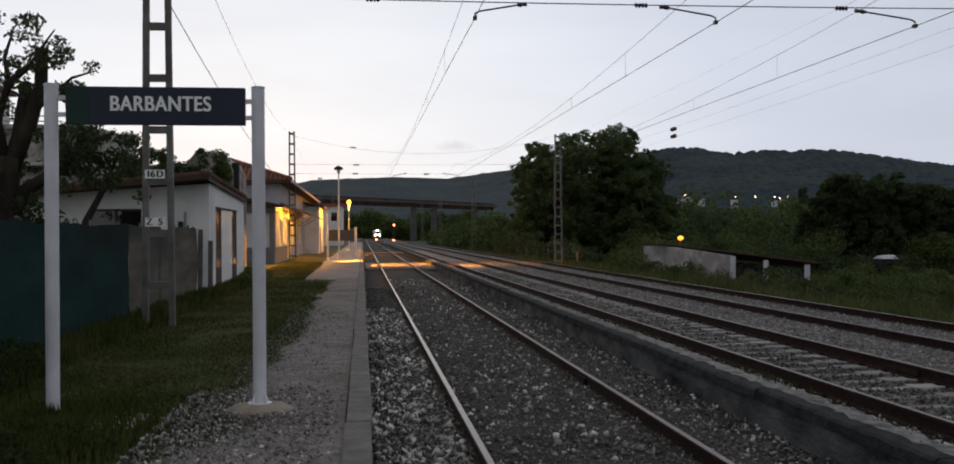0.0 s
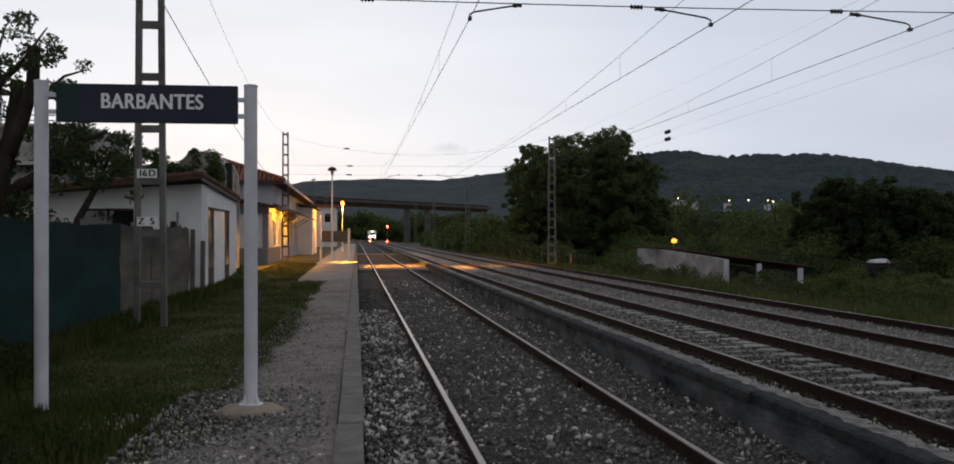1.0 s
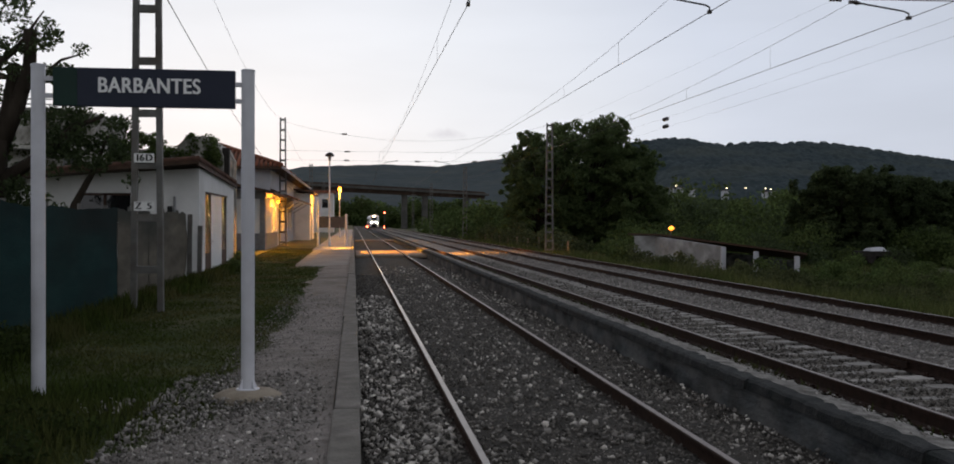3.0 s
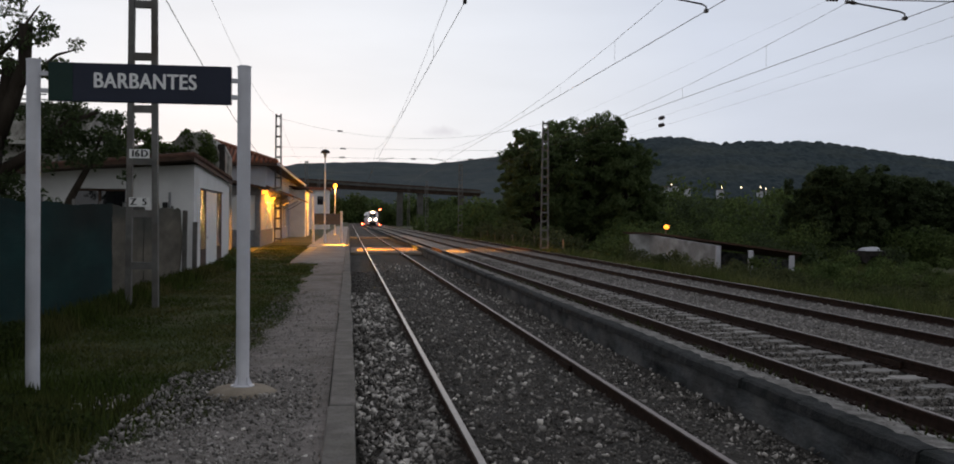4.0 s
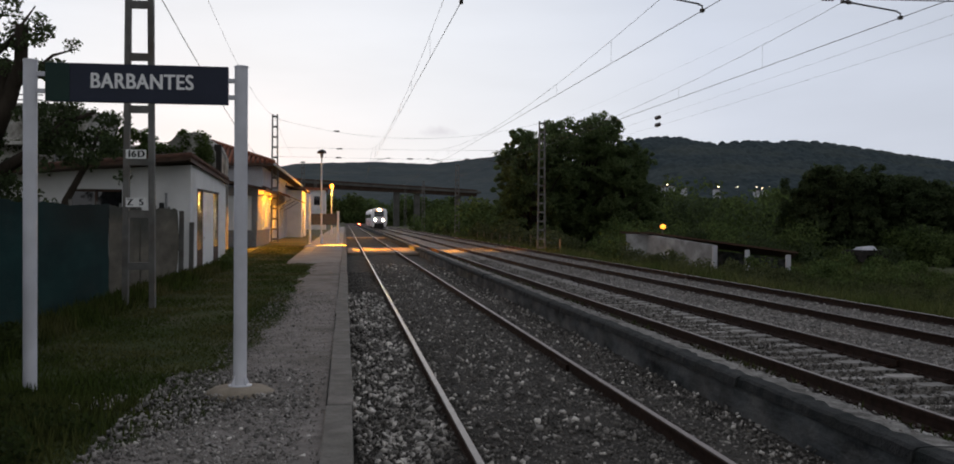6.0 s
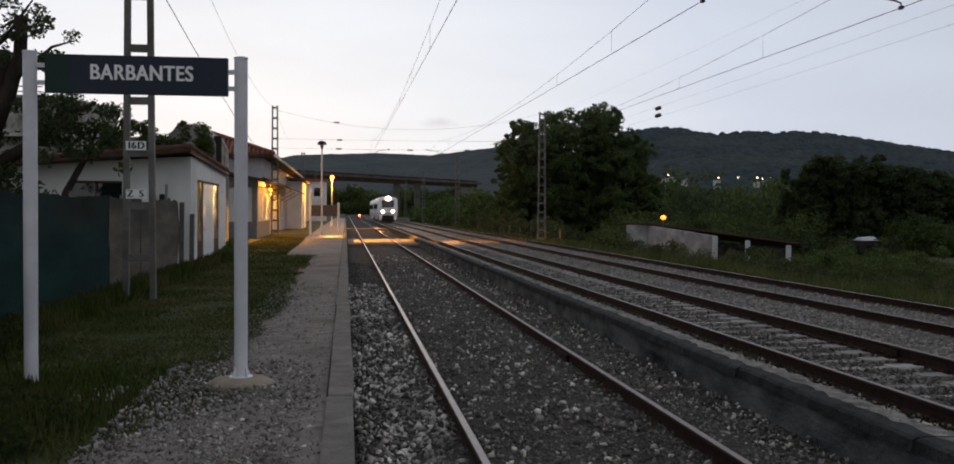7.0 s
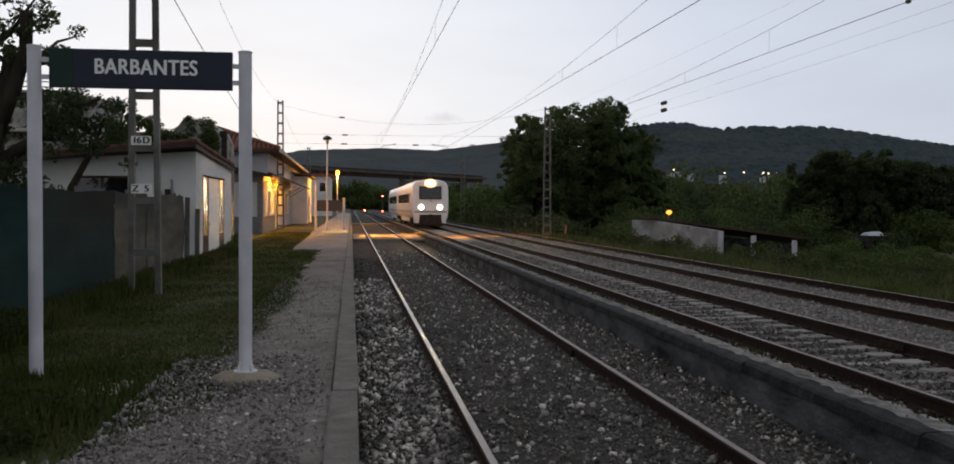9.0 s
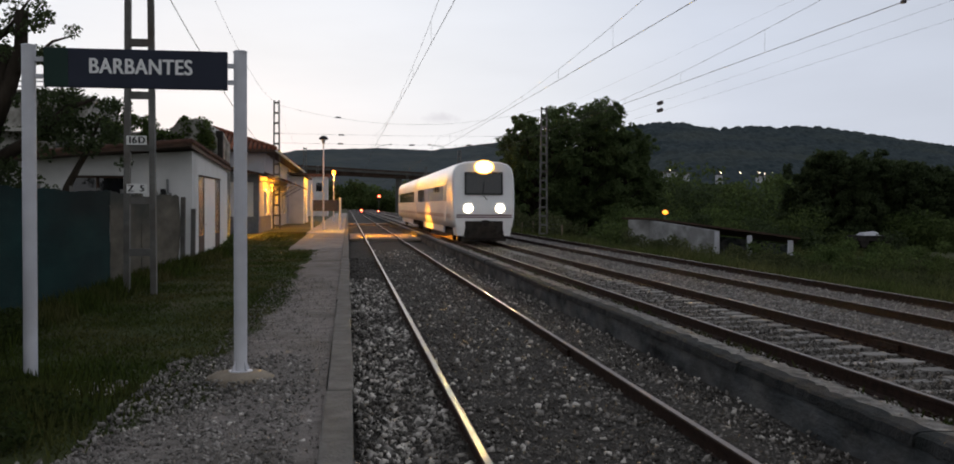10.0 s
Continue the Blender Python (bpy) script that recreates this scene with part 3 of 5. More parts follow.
def build_stones():
    rng = np.random.default_rng(2)
    def lay(name, n, x0, x1, y0, y1, z, lo, hi, m, label, seed):
        x, y = scatter(rng, n, x0, x1, y0, y1)
        s = (lo + (hi * 1.25 - lo) * rng.random(n) ** 2.2) * (1 + y * 0.006)
        zz = z(x) if callable(z) else z
        stones(name, np.stack([x, y, zz + rng.uniform(-0.01, 0.012, n)], 1), s, m, label, seed)
    lay("pale_stones", 4600, 0.08, 0.88, 3.5, 24, -0.14, 0.022, 0.062, M_STONE3, "pale broken ballast stones beside the kerb", 31)
    lay("siding_stones", 2300, 1.0, 2.6, 3.5, 40, -0.128, 0.014, 0.050, M_STONE3, "scattered pale stones in dark fines", 32)
    lay("fine_gravel", 46000, 0.1, 3.75, 3.5, 34, lambda x: -0.135 - 0.07 * np.clip((x - 2.75) / 0.95, 0, 1), 0.011, 0.034, M_STONE, "fine dark gravel between the rails", 33)
    lay("verge_stones", 2200, 2.75, 3.75, 4, 40, -0.165, 0.012, 0.044, M_STONE3, "stones below the low wall", 34)
    lay("main_ballast", 14000, 5.25, 6.85, 6, 50, -0.183, 0.02, 0.045, M_STONE, "crushed stone between the sleepers of the main track", 35)
    lay("between_ballast", 16000, 7.0, 8.85, 8, 70, -0.155, 0.022, 0.05, M_STONE2, "grey crushed-stone ballast between the main tracks", 36)
    lay("far_ballast", 14000, 8.98, 12.2, 10, 80, lambda x: np.where(x > 11.2, -0.16 - 0.25 * np.clip((x - 11.2) / 1.2, 0, 1), -0.155), 0.022, 0.05, M_STONE2, "grey crushed-stone ballast of the far track", 37)
    lay("path_gravel", 12000, -1.35, -0.16, 3.5, 20, 0.203, 0.004, 0.017, M_STONE2, "loose gravel on the path", 38)
    lay("path_pebbles", 6500, -1.62, -0.3, 4.4, 9.6, 0.203, 0.008, 0.030, M_STONE2, "grey pebbles strewn round the sign post", 39)
    lay("pale_pebbles", 1100, -1.45, -0.25, 4.4, 9.2, 0.203, 0.007, 0.030, M_STONE3, "pale pebbles strewn over the path", 43)
    lay("coping_rubble", 900, 3.96, 4.25, 6, 40, 0.165, 0.008, 0.024, M_STONE2, "loose rubble on the low wall", 41)
    lay("pebble_patch", 260, -2.4, -1.8, 7.8, 8.4, 0.185, 0.012, 0.032, M_STONE3, "patch of pale pebbles in the lawn", 42)
    lay("lawn_pebbles", 2000, -3.4, -0.8, 4.6, 5.7, 0.185, 0.012, 0.04, M_STONE2, "pale pebbles at the lawn's edge", 40)


def build_grass():
    rng = np.random.default_rng(8)
    x, y = scatter(rng, 90000, -4.3, -0.7, 4.2, 56)
    edge = -0.98 + 0.16 * np.sin(y * 0.9) + rng.normal(scale=0.20, size=len(x)) - 0.55 * np.clip((9.5 - y) / 3, 0, 1)
    keep = (x < edge) & ~((y < 6.0) & (rng.random(len(x)) < 0.85)) & ~((x > -2.1) & (y > 50))
    p = np.stack([x, y, np.full(len(x), 0.16)], 1)[keep]
    blades("lawn_grass", p, np.full(len(p), 0.045), M_GRASS, "short green lawn grass", 1, 0.005, 0.8)
    # tall tufts near the sign's far post and the foot of the fence
    x, y = rng.normal(-2.75, 0.42, 9000), rng.normal(7.4, 0.7, 9000)
    p = np.stack([x, y, np.full(9000, 0.16)], 1)
    blades("weed_tuft", p[y > 5.6], np.full(int((y > 5.6).sum()), 0.15), M_GRASS, "tall dark weeds round the sign post", 2, 0.007)
    x, y = rng.normal(-3.85, 0.18, 8000), rng.uniform(9, 33, 8000)
    blades("fence_weeds", np.stack([x, y, np.full(8000, 0.15)], 1), np.full(8000, 0.26), M_GRASS, "dark weeds along the foot of the fence", 3, 0.008)
    x, y = scatter(rng, 1500, 4.1, 5.0, 6.5, 45)
    k = rng.random(1500) < 0.35 + 0.5 * np.sin(y * 1.3)
    blades("wall_weeds", np.stack([x, y, 0.13 - 0.24 * np.clip((x - 4.2) / 0.8, 0, 1)], 1)[k], np.full(int(k.sum()), 0.08), M_LAWN, "small weeds on the low platform", 5, 0.006, 0.6)
    tuft = random.Random(61)
    cl = []
    for k in range(150):
        x, y = tuft.gauss(-2.85, 0.42), tuft.gauss(6.9, 0.55)
        cl.append((x, y, 0.20 + 0.10 * tuft.random(), 0.13, 0.13, 0.09))
    for k in range(60):
        x, y = tuft.gauss(-3.75, 0.15), tuft.uniform(8.6, 12.0)
        cl.append((x, y, 0.22 + 0.22 * tuft.random(), 0.15, 0.15, 0.12))
    leaves("leafy_weeds", cl, 90, 0.042, M_WEED, "dark leafy weeds round the sign post and fence foot", "weeds", 62)
    # the bank beyond the far track
    n = 110000
    x, y = scatter(rng, n, 12.4, 36, 15, 120)
    z = np.array([ground_height(a, b) for a, b in zip(x, y)])
    blades("bank_grass", np.stack([x, y, z], 1), rng.uniform(0.15, 0.5, n) * (1 + 0.5 * np.sin(x * 0.9) * np.sin(y * 0.31)), M_BANK, "tall rough grass on the bank", 4, 0.005, 0.5)


# ---- the name sign ----
def build_sign():
    s = thing("station_sign", "dark blue station name board on two pale grey posts", "sign", (0, 8.43, 0.2))
    for x, top in ((-2.588, 2.775), (-0.885, 2.765)):
        p = part("post", Shape().lathe([(0.056, -0.2), (0.056, top - 0.02), (0.05, top)], (x, 0, 0), 18), M_POST, s, smooth=False)
        part("cap", Shape().lathe([(0.060, top - 0.012), (0.060, top), (0.045, top + 0.006)], (x, 0, 0), 18), M_POST, p)
        if x > -2:
            part("flange", Shape().lathe([(0.10, 0.045), (0.10, 0.06), (0.065, 0.062)], (x, 0, 0), 18), M_POST, p)
        for a in range(4 if x > -2 else 0):
            c, d = math.cos(a * math.pi / 2 + 0.7), math.sin(a * math.pi / 2 + 0.7)
            part("gusset", Shape().add([(x + c * 0.055, d * 0.055, 0.06), (x + c * 0.095, d * 0.095, 0.06), (x + c * 0.055, d * 0.055, 0.15), (x + c * 0.055 - d * 0.008, d * 0.055 + c * 0.008, 0.06), (x + c * 0.095 - d * 0.008, d * 0.095 + c * 0.008, 0.06), (x + c * 0.055 - d * 0.008, d * 0.055 + c * 0.008, 0.15)], [(0, 1, 2), (5, 4, 3), (0, 3, 4, 1), (1, 4, 5, 2), (2, 5, 3, 0)]), M_POST, p)
        for zb in (2.52, 2.66) if x < -2 else (2.50, 2.64):
            d = 1 if x < -2 else -1
            part("bracket", Shape().box(min(x, x + d * 0.15), max(x, x + d * 0.15), -0.02, 0.02, zb - 0.018, zb + 0.018), M_POST, s)
    sh = Shape().box(-2.465, -0.99, -0.03, 0.03, 2.435, 2.755)
    b = part("board", sh, M_BOARD, s, "navy enamel board", bevel=0.006)
    part("green_panel", Shape().box(-2.463, -2.27, -0.034, -0.0301, 2.439, 2.751), M_BOARDGREEN, b, "green end field")
    tx = bpy.data.curves.new("name_lettering", 'FONT')
    tx.body = "BARBANTES"
    tx.size = 0.175
    tx.space_character = 1.06
    tx.extrude = 0.0006
    tx.align_x, tx.align_y = 'CENTER', 'CENTER'
    tmp = new("tmp_text", tx)
    me = bpy.data.meshes.new_from_object(tmp.evaluated_get(bpy.context.evaluated_depsgraph_get()))
    bpy.data.objects.remove(tmp)
    bold = Shape()
    for i, (dx, dy) in enumerate(((-0.006, -0.002), (-0.003, 0.002), (0.0, -0.002), (0.003, 0.002), (0.006, -0.002))):
        bold.add([(v.co.x + dx, v.co.y + dy, v.co.z + i * 0.0003) for v in me.vertices], [tuple(p.vertices) for p in me.polygons])
    me = bold.mesh("name_lettering", M_LETTER)
    t = new("name_lettering", me)
    t.parent = b
    xs = [v.co.x for v in me.vertices]
    k = 0.83 / (max(xs) - min(xs))
    t.matrix_basis = pose(-1.690, -0.037, 2.606, 90, 0, 0) @ Matrix.Diagonal((k, k * 1.2, 1, 1))
    tagged(t, "white name lettering")
    # footing of the nearer post
    f = thing("post_footing", "round mound of bare concrete round the sign post", "footing", (-0.885, 8.43, 0.19))
    part("mound", Shape().lathe([(0.30, -0.06), (0.29, 0.015), (0.22, 0.05), (0.12, 0.062)], (0, 0, 0), 22), M_FOOTING, f, smooth=True)


# ---- line-side masts and wires ----
def lattice(name, x, y, zb, zt, w0, w1, label, rungs, group):
    t = thing(name, label, "mast", (x, y, zb), group)
    h = zt - zb
    for sx in (-1, 1):
        part("leg", Shape().beam((sx * w0 / 2, 0, -0.3), (sx * w1 / 2, 0, h), 0.095, 0.13), M_MAST, t, bevel=0.006)
    for k in range(rungs):
        z = -0.1 + 0.87 * k if w0 > 0.43 and h > 9 else 0.25 + (h - 0.4) * k / (rungs - 1)
        w = w0 + (w1 - w0) * z / h
        part("rung", Shape().box(-w / 2, w / 2, -0.05, 0.05, z - 0.06, z + 0.06), M_MAST, t)
    part("foot", Shape().box(-w0 / 2 - 0.15, w0 / 2 + 0.15, -0.3, 0.3, -0.35, 0.06), M_FOOTING, t, bevel=0.02)
    return t


def build_masts():
    t = lattice("line_mast", -3.41, 16.9, 0.1, 9.2, 0.445, 0.30, "tall grey lattice line mast with white plates", 11, "line masts")
    for z, txt in ((2.73, (("1", -0.14), ("6", -0.07), ("D", 0.045))), (1.93, (("Z", -0.13), ("5", 0.05)))):
        z -= 0.1
        p = part("plate", Shape().box(-0.20, 0.125, -0.09, -0.075, z - 0.075, z + 0.075), M_PLATE, t, "white enamel plate", bevel=0.003)
        for ch, dx in txt:
            c = bpy.data.curves.new("plate_text", 'FONT')
            c.body, c.size, c.extrude = ch, 0.155, 0.001
            c.align_x, c.align_y = 'CENTER', 'CENTER'
            tmp = new("tmp_text", c)
            me = bpy.data.meshes.new_from_object(tmp.evaluated_get(bpy.context.evaluated_depsgraph_get()))
            bpy.data.objects.remove(tmp)
            bold = Shape()
            for i in range(4):
                bold.add([(v.co.x + 0.005 * (i - 1.5), v.co.y, v.co.z + i * 0.0003) for v in me.vertices], [tuple(q.vertices) for q in me.polygons])
            o = new("plate_marking", bold.mesh("plate_marking", M_BLACK))
            o.parent = p
            o.matrix_basis = pose(dx, -0.093, z, 90, 0, 0)
    for x, y, zt in ((-4.55, 65, 8.45), (-4.9, 116, 8.4), (-5.0, 167, 8.4), (-5, 218, 8.4)):
        lattice("line_mast", x, y, 0.1, zt, 0.42, 0.30, "grey lattice line mast behind the platform", 13, "line masts")
    for x, y, zt in ((13.05, 65, 8.35), (13.1, 116, 8.3), (13.1, 167, 8.3), (13.1, 218, 8.3)):
        lattice("line_mast", x, y, -0.4, zt, 0.50, 0.34, "grey lattice line mast beside the far track", 15, "line masts")


def wire(name, pts, r, label, group="", sag=0.0, n=14):
    """A hanging wire through the given supports."""
    out = []
    for a, b in zip(pts, pts[1:]):
        a, b = Vector(a), Vector(b)
        for k in range(n):
            u = k / n
            p = a.lerp(b, u)
            p.z -= 4 * sag * u * (1 - u)
            out.append(p)
    out.append(Vector(pts[-1]))
    return tagged(part(name, Shape().tube(out, r, 6), M_WIRE), label, "wire", group)


SUPPORTS = (-34, 16.9, 65, 116, 167, 218, 280)


def build_wires():
    for cx, off in ((1.85, 0.12), (6.2, 0.12), (10.0, 0.12)):
        pts = [(cx + (off if k % 2 else -off), y, 5.46) for k, y in enumerate(SUPPORTS)]
        c = wire("contact_wire", pts, 0.007, "taut dark contact wire above the track", "contact wires", 0.02)
        mess = [(p[0], p[1], 6.33) for p in pts]
        wire("catenary_wire", mess, 0.0045, "sagging dark catenary wire above the track", "catenary wires", 0.75)
        for a, b in zip(pts[:4], pts[1:5]):
            for k in range(1, 8):
                u = k / 8
                p = Vector(a).lerp(Vector(b), u)
                top = 6.33 - 4 * 0.75 * u * (1 - u)
                part("dropper", Shape().tube([p, (p.x, p.y, top)], 0.003, 4), M_WIRE, c)
    for z, y in ((5.78, 16.9), (7.4, 16.9), (5.72, 65), (6.32, 65), (8.2, 65), (5.78, 116), (7.3, 116), (5.78, 167)):
        wire("cross_span_wire", [(-3.9 if y < 60 else -4.6, y, z), (13.05, y, z + 0.05)], 0.010 if y < 60 else 0.006, "steel cross-span wire between line masts", "cross-span wires", 0.06 if z < 6.5 else 1.2 if z > 8 else 0.5)
    for y in (16.9, 65, 116):
        for cx, d in ((1.97, 0.75), (6.32, -0.85), (10.12, -0.95)):
            a = thing("steady_arm", "thin steel steady arm holding the contact wire", "steady arm", (cx, y, 5.46), "steady arms")
            part("arm", Shape().tube([(0, 0, 0.0), (0.0, 0, 0.08), (d * 0.1, 0, 0.12), (d, 0, 0.24)], 0.016, 6), M_WIRE, a)
            part("insulator", Shape().tube([(d, 0, 0.24), (d * 1.08, 0, 0.25), (d * 1.12, 0, 0.255), (d * 1.22, 0, 0.26)], [0.025, 0.045, 0.03, 0.04], 8), M_INSUL, a)
            part("clamp", Shape().box(-0.03, 0.03, -0.05, 0.05, -0.03, 0.03), M_WIRE, a)
    for y, cx, z in ((16.9, 4.95, 5.74), (16.9, 8.7, 5.76), (16.9, 0.2, 5.75), (65, -0.45, 5.70), (65, -0.4, 6.28), (65, -0.6, 7.42), (65, 4.2, 5.68), (65, 8.0, 5.72)):
        a = thing("span_insulator", "dark ribbed insulator on the cross-span wire", "insulator", (cx, y, z), "span insulators")
        s = 1 if y < 60 else 1.5
        part("ribs", Shape().tube([((k * 0.03 - 0.12) * s, 0, 0) for k in range(9)], [0.02 * s, 0.05 * s ** 0.5] * 4 + [0.02], 8), M_INSUL, a)
    for z, r, s in ((5.90, 0.0026, 0.12), (6.32, 0.0026, 0.12), (8.0, 0.002, 0.1)):
        wire("feeder_wire", [(13.3, -34, z), (13.3, 16.9, z), (13.3, 65, z), (13.3, 116, z), (13.3, 167, z)], r, "thin feeder wire beside the far track", "feeder wires", s)
    for z in (5.83, 6.14):
        a = thing("line_insulator", "dark insulator hanging on the feeder wire", "insulator", (13.3, 41, z), "line insulators")
        part("ribs", Shape().tube([(0, k * 0.10 - 0.35, 0) for k in range(8)], [0.03, 0.09, 0.04, 0.09, 0.04, 0.09, 0.06, 0.02], 8), M_INSUL, a)
    wire("feeder_wire", [(-3.70, -34, 6.9), (-3.70, 16.9, 6.5), (-4.55, 65, 4.4), (-4.9, 116, 4.4)], 0.010, "dark feeder wire along the masts", "feeder wires", 0.5)
    wire("feeder_wire", [(-3.5, -34, 8.3), (-3.5, 16.9, 8.28), (-4.55, 65, 8.30), (-4.9, 116, 8.3)], 0.005, "thin feeder wire at the mast tops", "feeder wires", 1.0)


# ---- fence and hut ----
def build_fence():
    t = thing("garden_fence", "garden fence hung with sagging green and beige netting", "fence", (-4.2, 0, 0.12))
    random.seed(17)
    for k in range(13):
        y = 4 + k * 1.75
        part("fence_post", Shape().tube([(-0.12, y, -0.1), (-0.12 + random.uniform(-0.02, 0.02), y, 1.84)], 0.03, 8), M_MAST, t)
    def net(y0, y1, m, name, lab, seed):
        s, ny, nz = Shape(), int((y1 - y0) / 0.09), 14
        v = []
        for front in (0, 1):
            for j in range(ny + 1):
                y = y0 + (y1 - y0) * j / ny
                top = 1.78 + 0.06 * noise.noise((y * 0.7, seed, 0)) + 0.04 * noise.noise((y * 2.3, seed, 4)) - 0.10 * max(0, noise.noise((y * 0.35, 3, seed)))
                for i in range(nz + 1):
                    z = top * i / nz
                    w = 0.05 * noise.noise((y * 0.45, z * 0.9, seed)) + 0.016 * noise.noise((y * 0.8 + z * 0.9, z * 2.4, seed + 5)) + 0.005 * noise.noise((y * 2, z * 5.0, seed))
                    v.append((w - front * 0.008, y, z))
        n = (ny + 1) * (nz + 1)
        q = []
        for j in range(ny):
            for i in range(nz):
                a = j * (nz + 1) + i
                q.append((a, a + nz + 1, a + nz + 2, a + 1))
                q.append((n + a, n + a + 1, n + a + nz + 2, n + a + nz + 1))
        s.add(v, q)
        part(name, s, m, t, lab, smooth=True)
    net(4.0, 18.2, M_NET, "netting", "dark green shade netting", 1)
    net(18.2, 21.0, M_NETBEIGE, "netting", "beige netting with train light in its colour", 2)
    net(21.0, 25.5, M_NETBEIGE, "netting", "beige netting with train light in its colour", 3)
    for x, y, h in ((0.08, 25.55, 1.74), (0.30, 25.75, 1.45)):
        part("end_post", Shape().beam((x, y, -0.1), (x + 0.02, y, h), 0.11, 0.13), M_MAST, t, "grey weathered end post", bevel=0.01)
    part("top_rail", Shape().tube([(-0.10, 4, 1.68), (-0.10, 25.4, 1.66)], 0.018, 6), M_MAST, t)


def build_hut():
    t = thing("white_hut", "low white rendered hut with overhanging tiled roof", "hut", (0, 0, 0.12))
    x0, x1, y0, y1 = -9.5, -3.95, 26.0, 33.2
    def zt(x):
        return 2.93 - 0.065 * (x1 - x)
    w = 0.25
    # walls with real openings: window in the end wall, doorway in the track wall
    e = Shape()
    wx0, wx1, wz0, wz1 = -6.95, -5.65, 1.55, 2.28
    o4 = [(x0, -0.1), (x1, -0.1), (x1, zt(x1)), (x0, zt(x0))]
    i4 = [(wx0, wz0), (wx1, wz0), (wx1, wz1), (wx0, wz1)]
    v = [(x, y, z) for y in (y0, y0 + w) for ring in (o4, i4) for x, z in ring]
    q = []
    for k in range(4):
        n = (k + 1) % 4
        q += [(k, n, 4 + n, 4 + k), (8 + n, 8 + k, 12 + k, 12 + n), (k, 8 + k, 8 + n, n), (4 + n, 12 + n, 12 + k, 4 + k)]
    e.add(v, q)
    part("end_wall", e, M_RENDER, t)
    part("track_wall", Shape().box(x1 - w, x1, y0 + w, 27.1, -0.1, 2.93).box(x1 - w, x1, 31.6, y1, -0.1, 2.93).box(x1 - w, x1, 27.1, 31.6, 2.33, 2.93), M_RENDER, t)
    part("rear_wall", Shape().box(x0, x1, y1, y1 + w, -0.1, 2.6), M_RENDER, t)
    part("far_wall", Shape().box(x0, x0 + w, y0 + w, y1, -0.1, 2.55), M_RENDER, t)
    # doorway: two narrow glazed strips beside a white leaf
    d = part("door", Shape().box(x1 - 0.07, x1 - 0.004, 28.25, 30.45, -0.02, 2.31), M_WHITEDOOR, t, "white painted double door")
    part("door_frame", Shape().box(x1 - 0.16, x1 + 0.02, 27.08, 31.62, 2.31, 2.36), M_EAVE, d)
    part("handle", Shape().tube([(x1 - 0.04, 28.3, 1.0), (x1 + 0.01, 28.3, 1.0), (x1 + 0.01, 28.45, 1.0)], 0.012, 8), M_MAST, d)
    for a, b in ((27.1, 28.25), (30.45, 31.6)):
        p = part("side_light", Shape().box(x1 - 0.04, x1 - 0.016, a, b, 0.0, 2.31), M_ROUGHGLASS, t, "dark narrow side window")
        part("side_frame", Shape().box(x1 - 0.06, x1 - 0.006, a, a + 0.08, 0, 2.31).box(x1 - 0.06, x1 - 0.006, b - 0.08, b, 0, 2.31).box(x1 - 0.06, x1 - 0.006, a, b, 0.0, 0.7), M_EAVE, p)
    win = part("window", Shape().box(wx0, wx1, y0 + 0.10, y0 + 0.12, wz0, wz1), M_GLASS, t, "dark shuttered window")
    part("frame", Shape().box(wx0, wx1, y0 + 0.06, y0 + 0.15, wz1 - 0.06, wz1).box(wx0, wx1, y0 + 0.06, y0 + 0.15, wz0, wz0 + 0.06).box((wx0 + wx1) / 2 - 0.03, (wx0 + wx1) / 2 + 0.03, y0 + 0.06, y0 + 0.15, wz0, wz1), M_EAVE, win)
    part("vent_pipe", Shape().tube([(-4.55, y0 - 0.05, 0.5), (-4.55, y0 - 0.05, 2.2)], 0.03, 8), M_GREYTRIM, t)
    part("wall_lamp", Shape().box(-4.72, -4.6, y0 - 0.12, y0, 1.62, 1.95), M_BLACK, t, bevel=0.02)
    # roof: one plane, falling gently from the near track corner
    xa, xb, ya, yb = x0 - 0.3, x1 + 0.06, y0 - 0.7, y1 + 0.4
    def rz(x, y):
        return 3.02 + 0.088 * (x - xb) - 0.036 * (y - ya)
    def slab(lo, hi):
        v = [(x, y, rz(x, y) + d) for d in (lo, hi) for x, y in ((xa, ya), (xb, ya), (xb, yb), (xa, yb))]
        return Shape().add(v, [(3, 2, 1, 0), (4, 5, 6, 7), (0, 1, 5, 4), (1, 2, 6, 5), (2, 3, 7, 6), (3, 0, 4, 7)])
    r = part("roof", slab(0.0, 0.10), M_EAVE, t, "dark brown overhanging roof")
    part("fascia", Shape().beam((xb + 0.022, ya, rz(xb, ya) + 0.03), (xb + 0.022, yb, rz(xb, yb) + 0.03), 0.04, 0.16), M_EAVE, r)
    me = Shape().tube([(0, 0, 0), (xb - xa + 0.08, 0, 0)], 0.075, 8).mesh("roof_tile", M_TILEDARK, True)
    for k in range(39):
        o = new("roof_tile", me)
        o.parent = r
        y = ya + 0.06 + k * 0.212
        o.matrix_basis = pose(xa, y, rz(xa, y) + 0.12, 0, -math.degrees(math.atan(0.088)), 0)


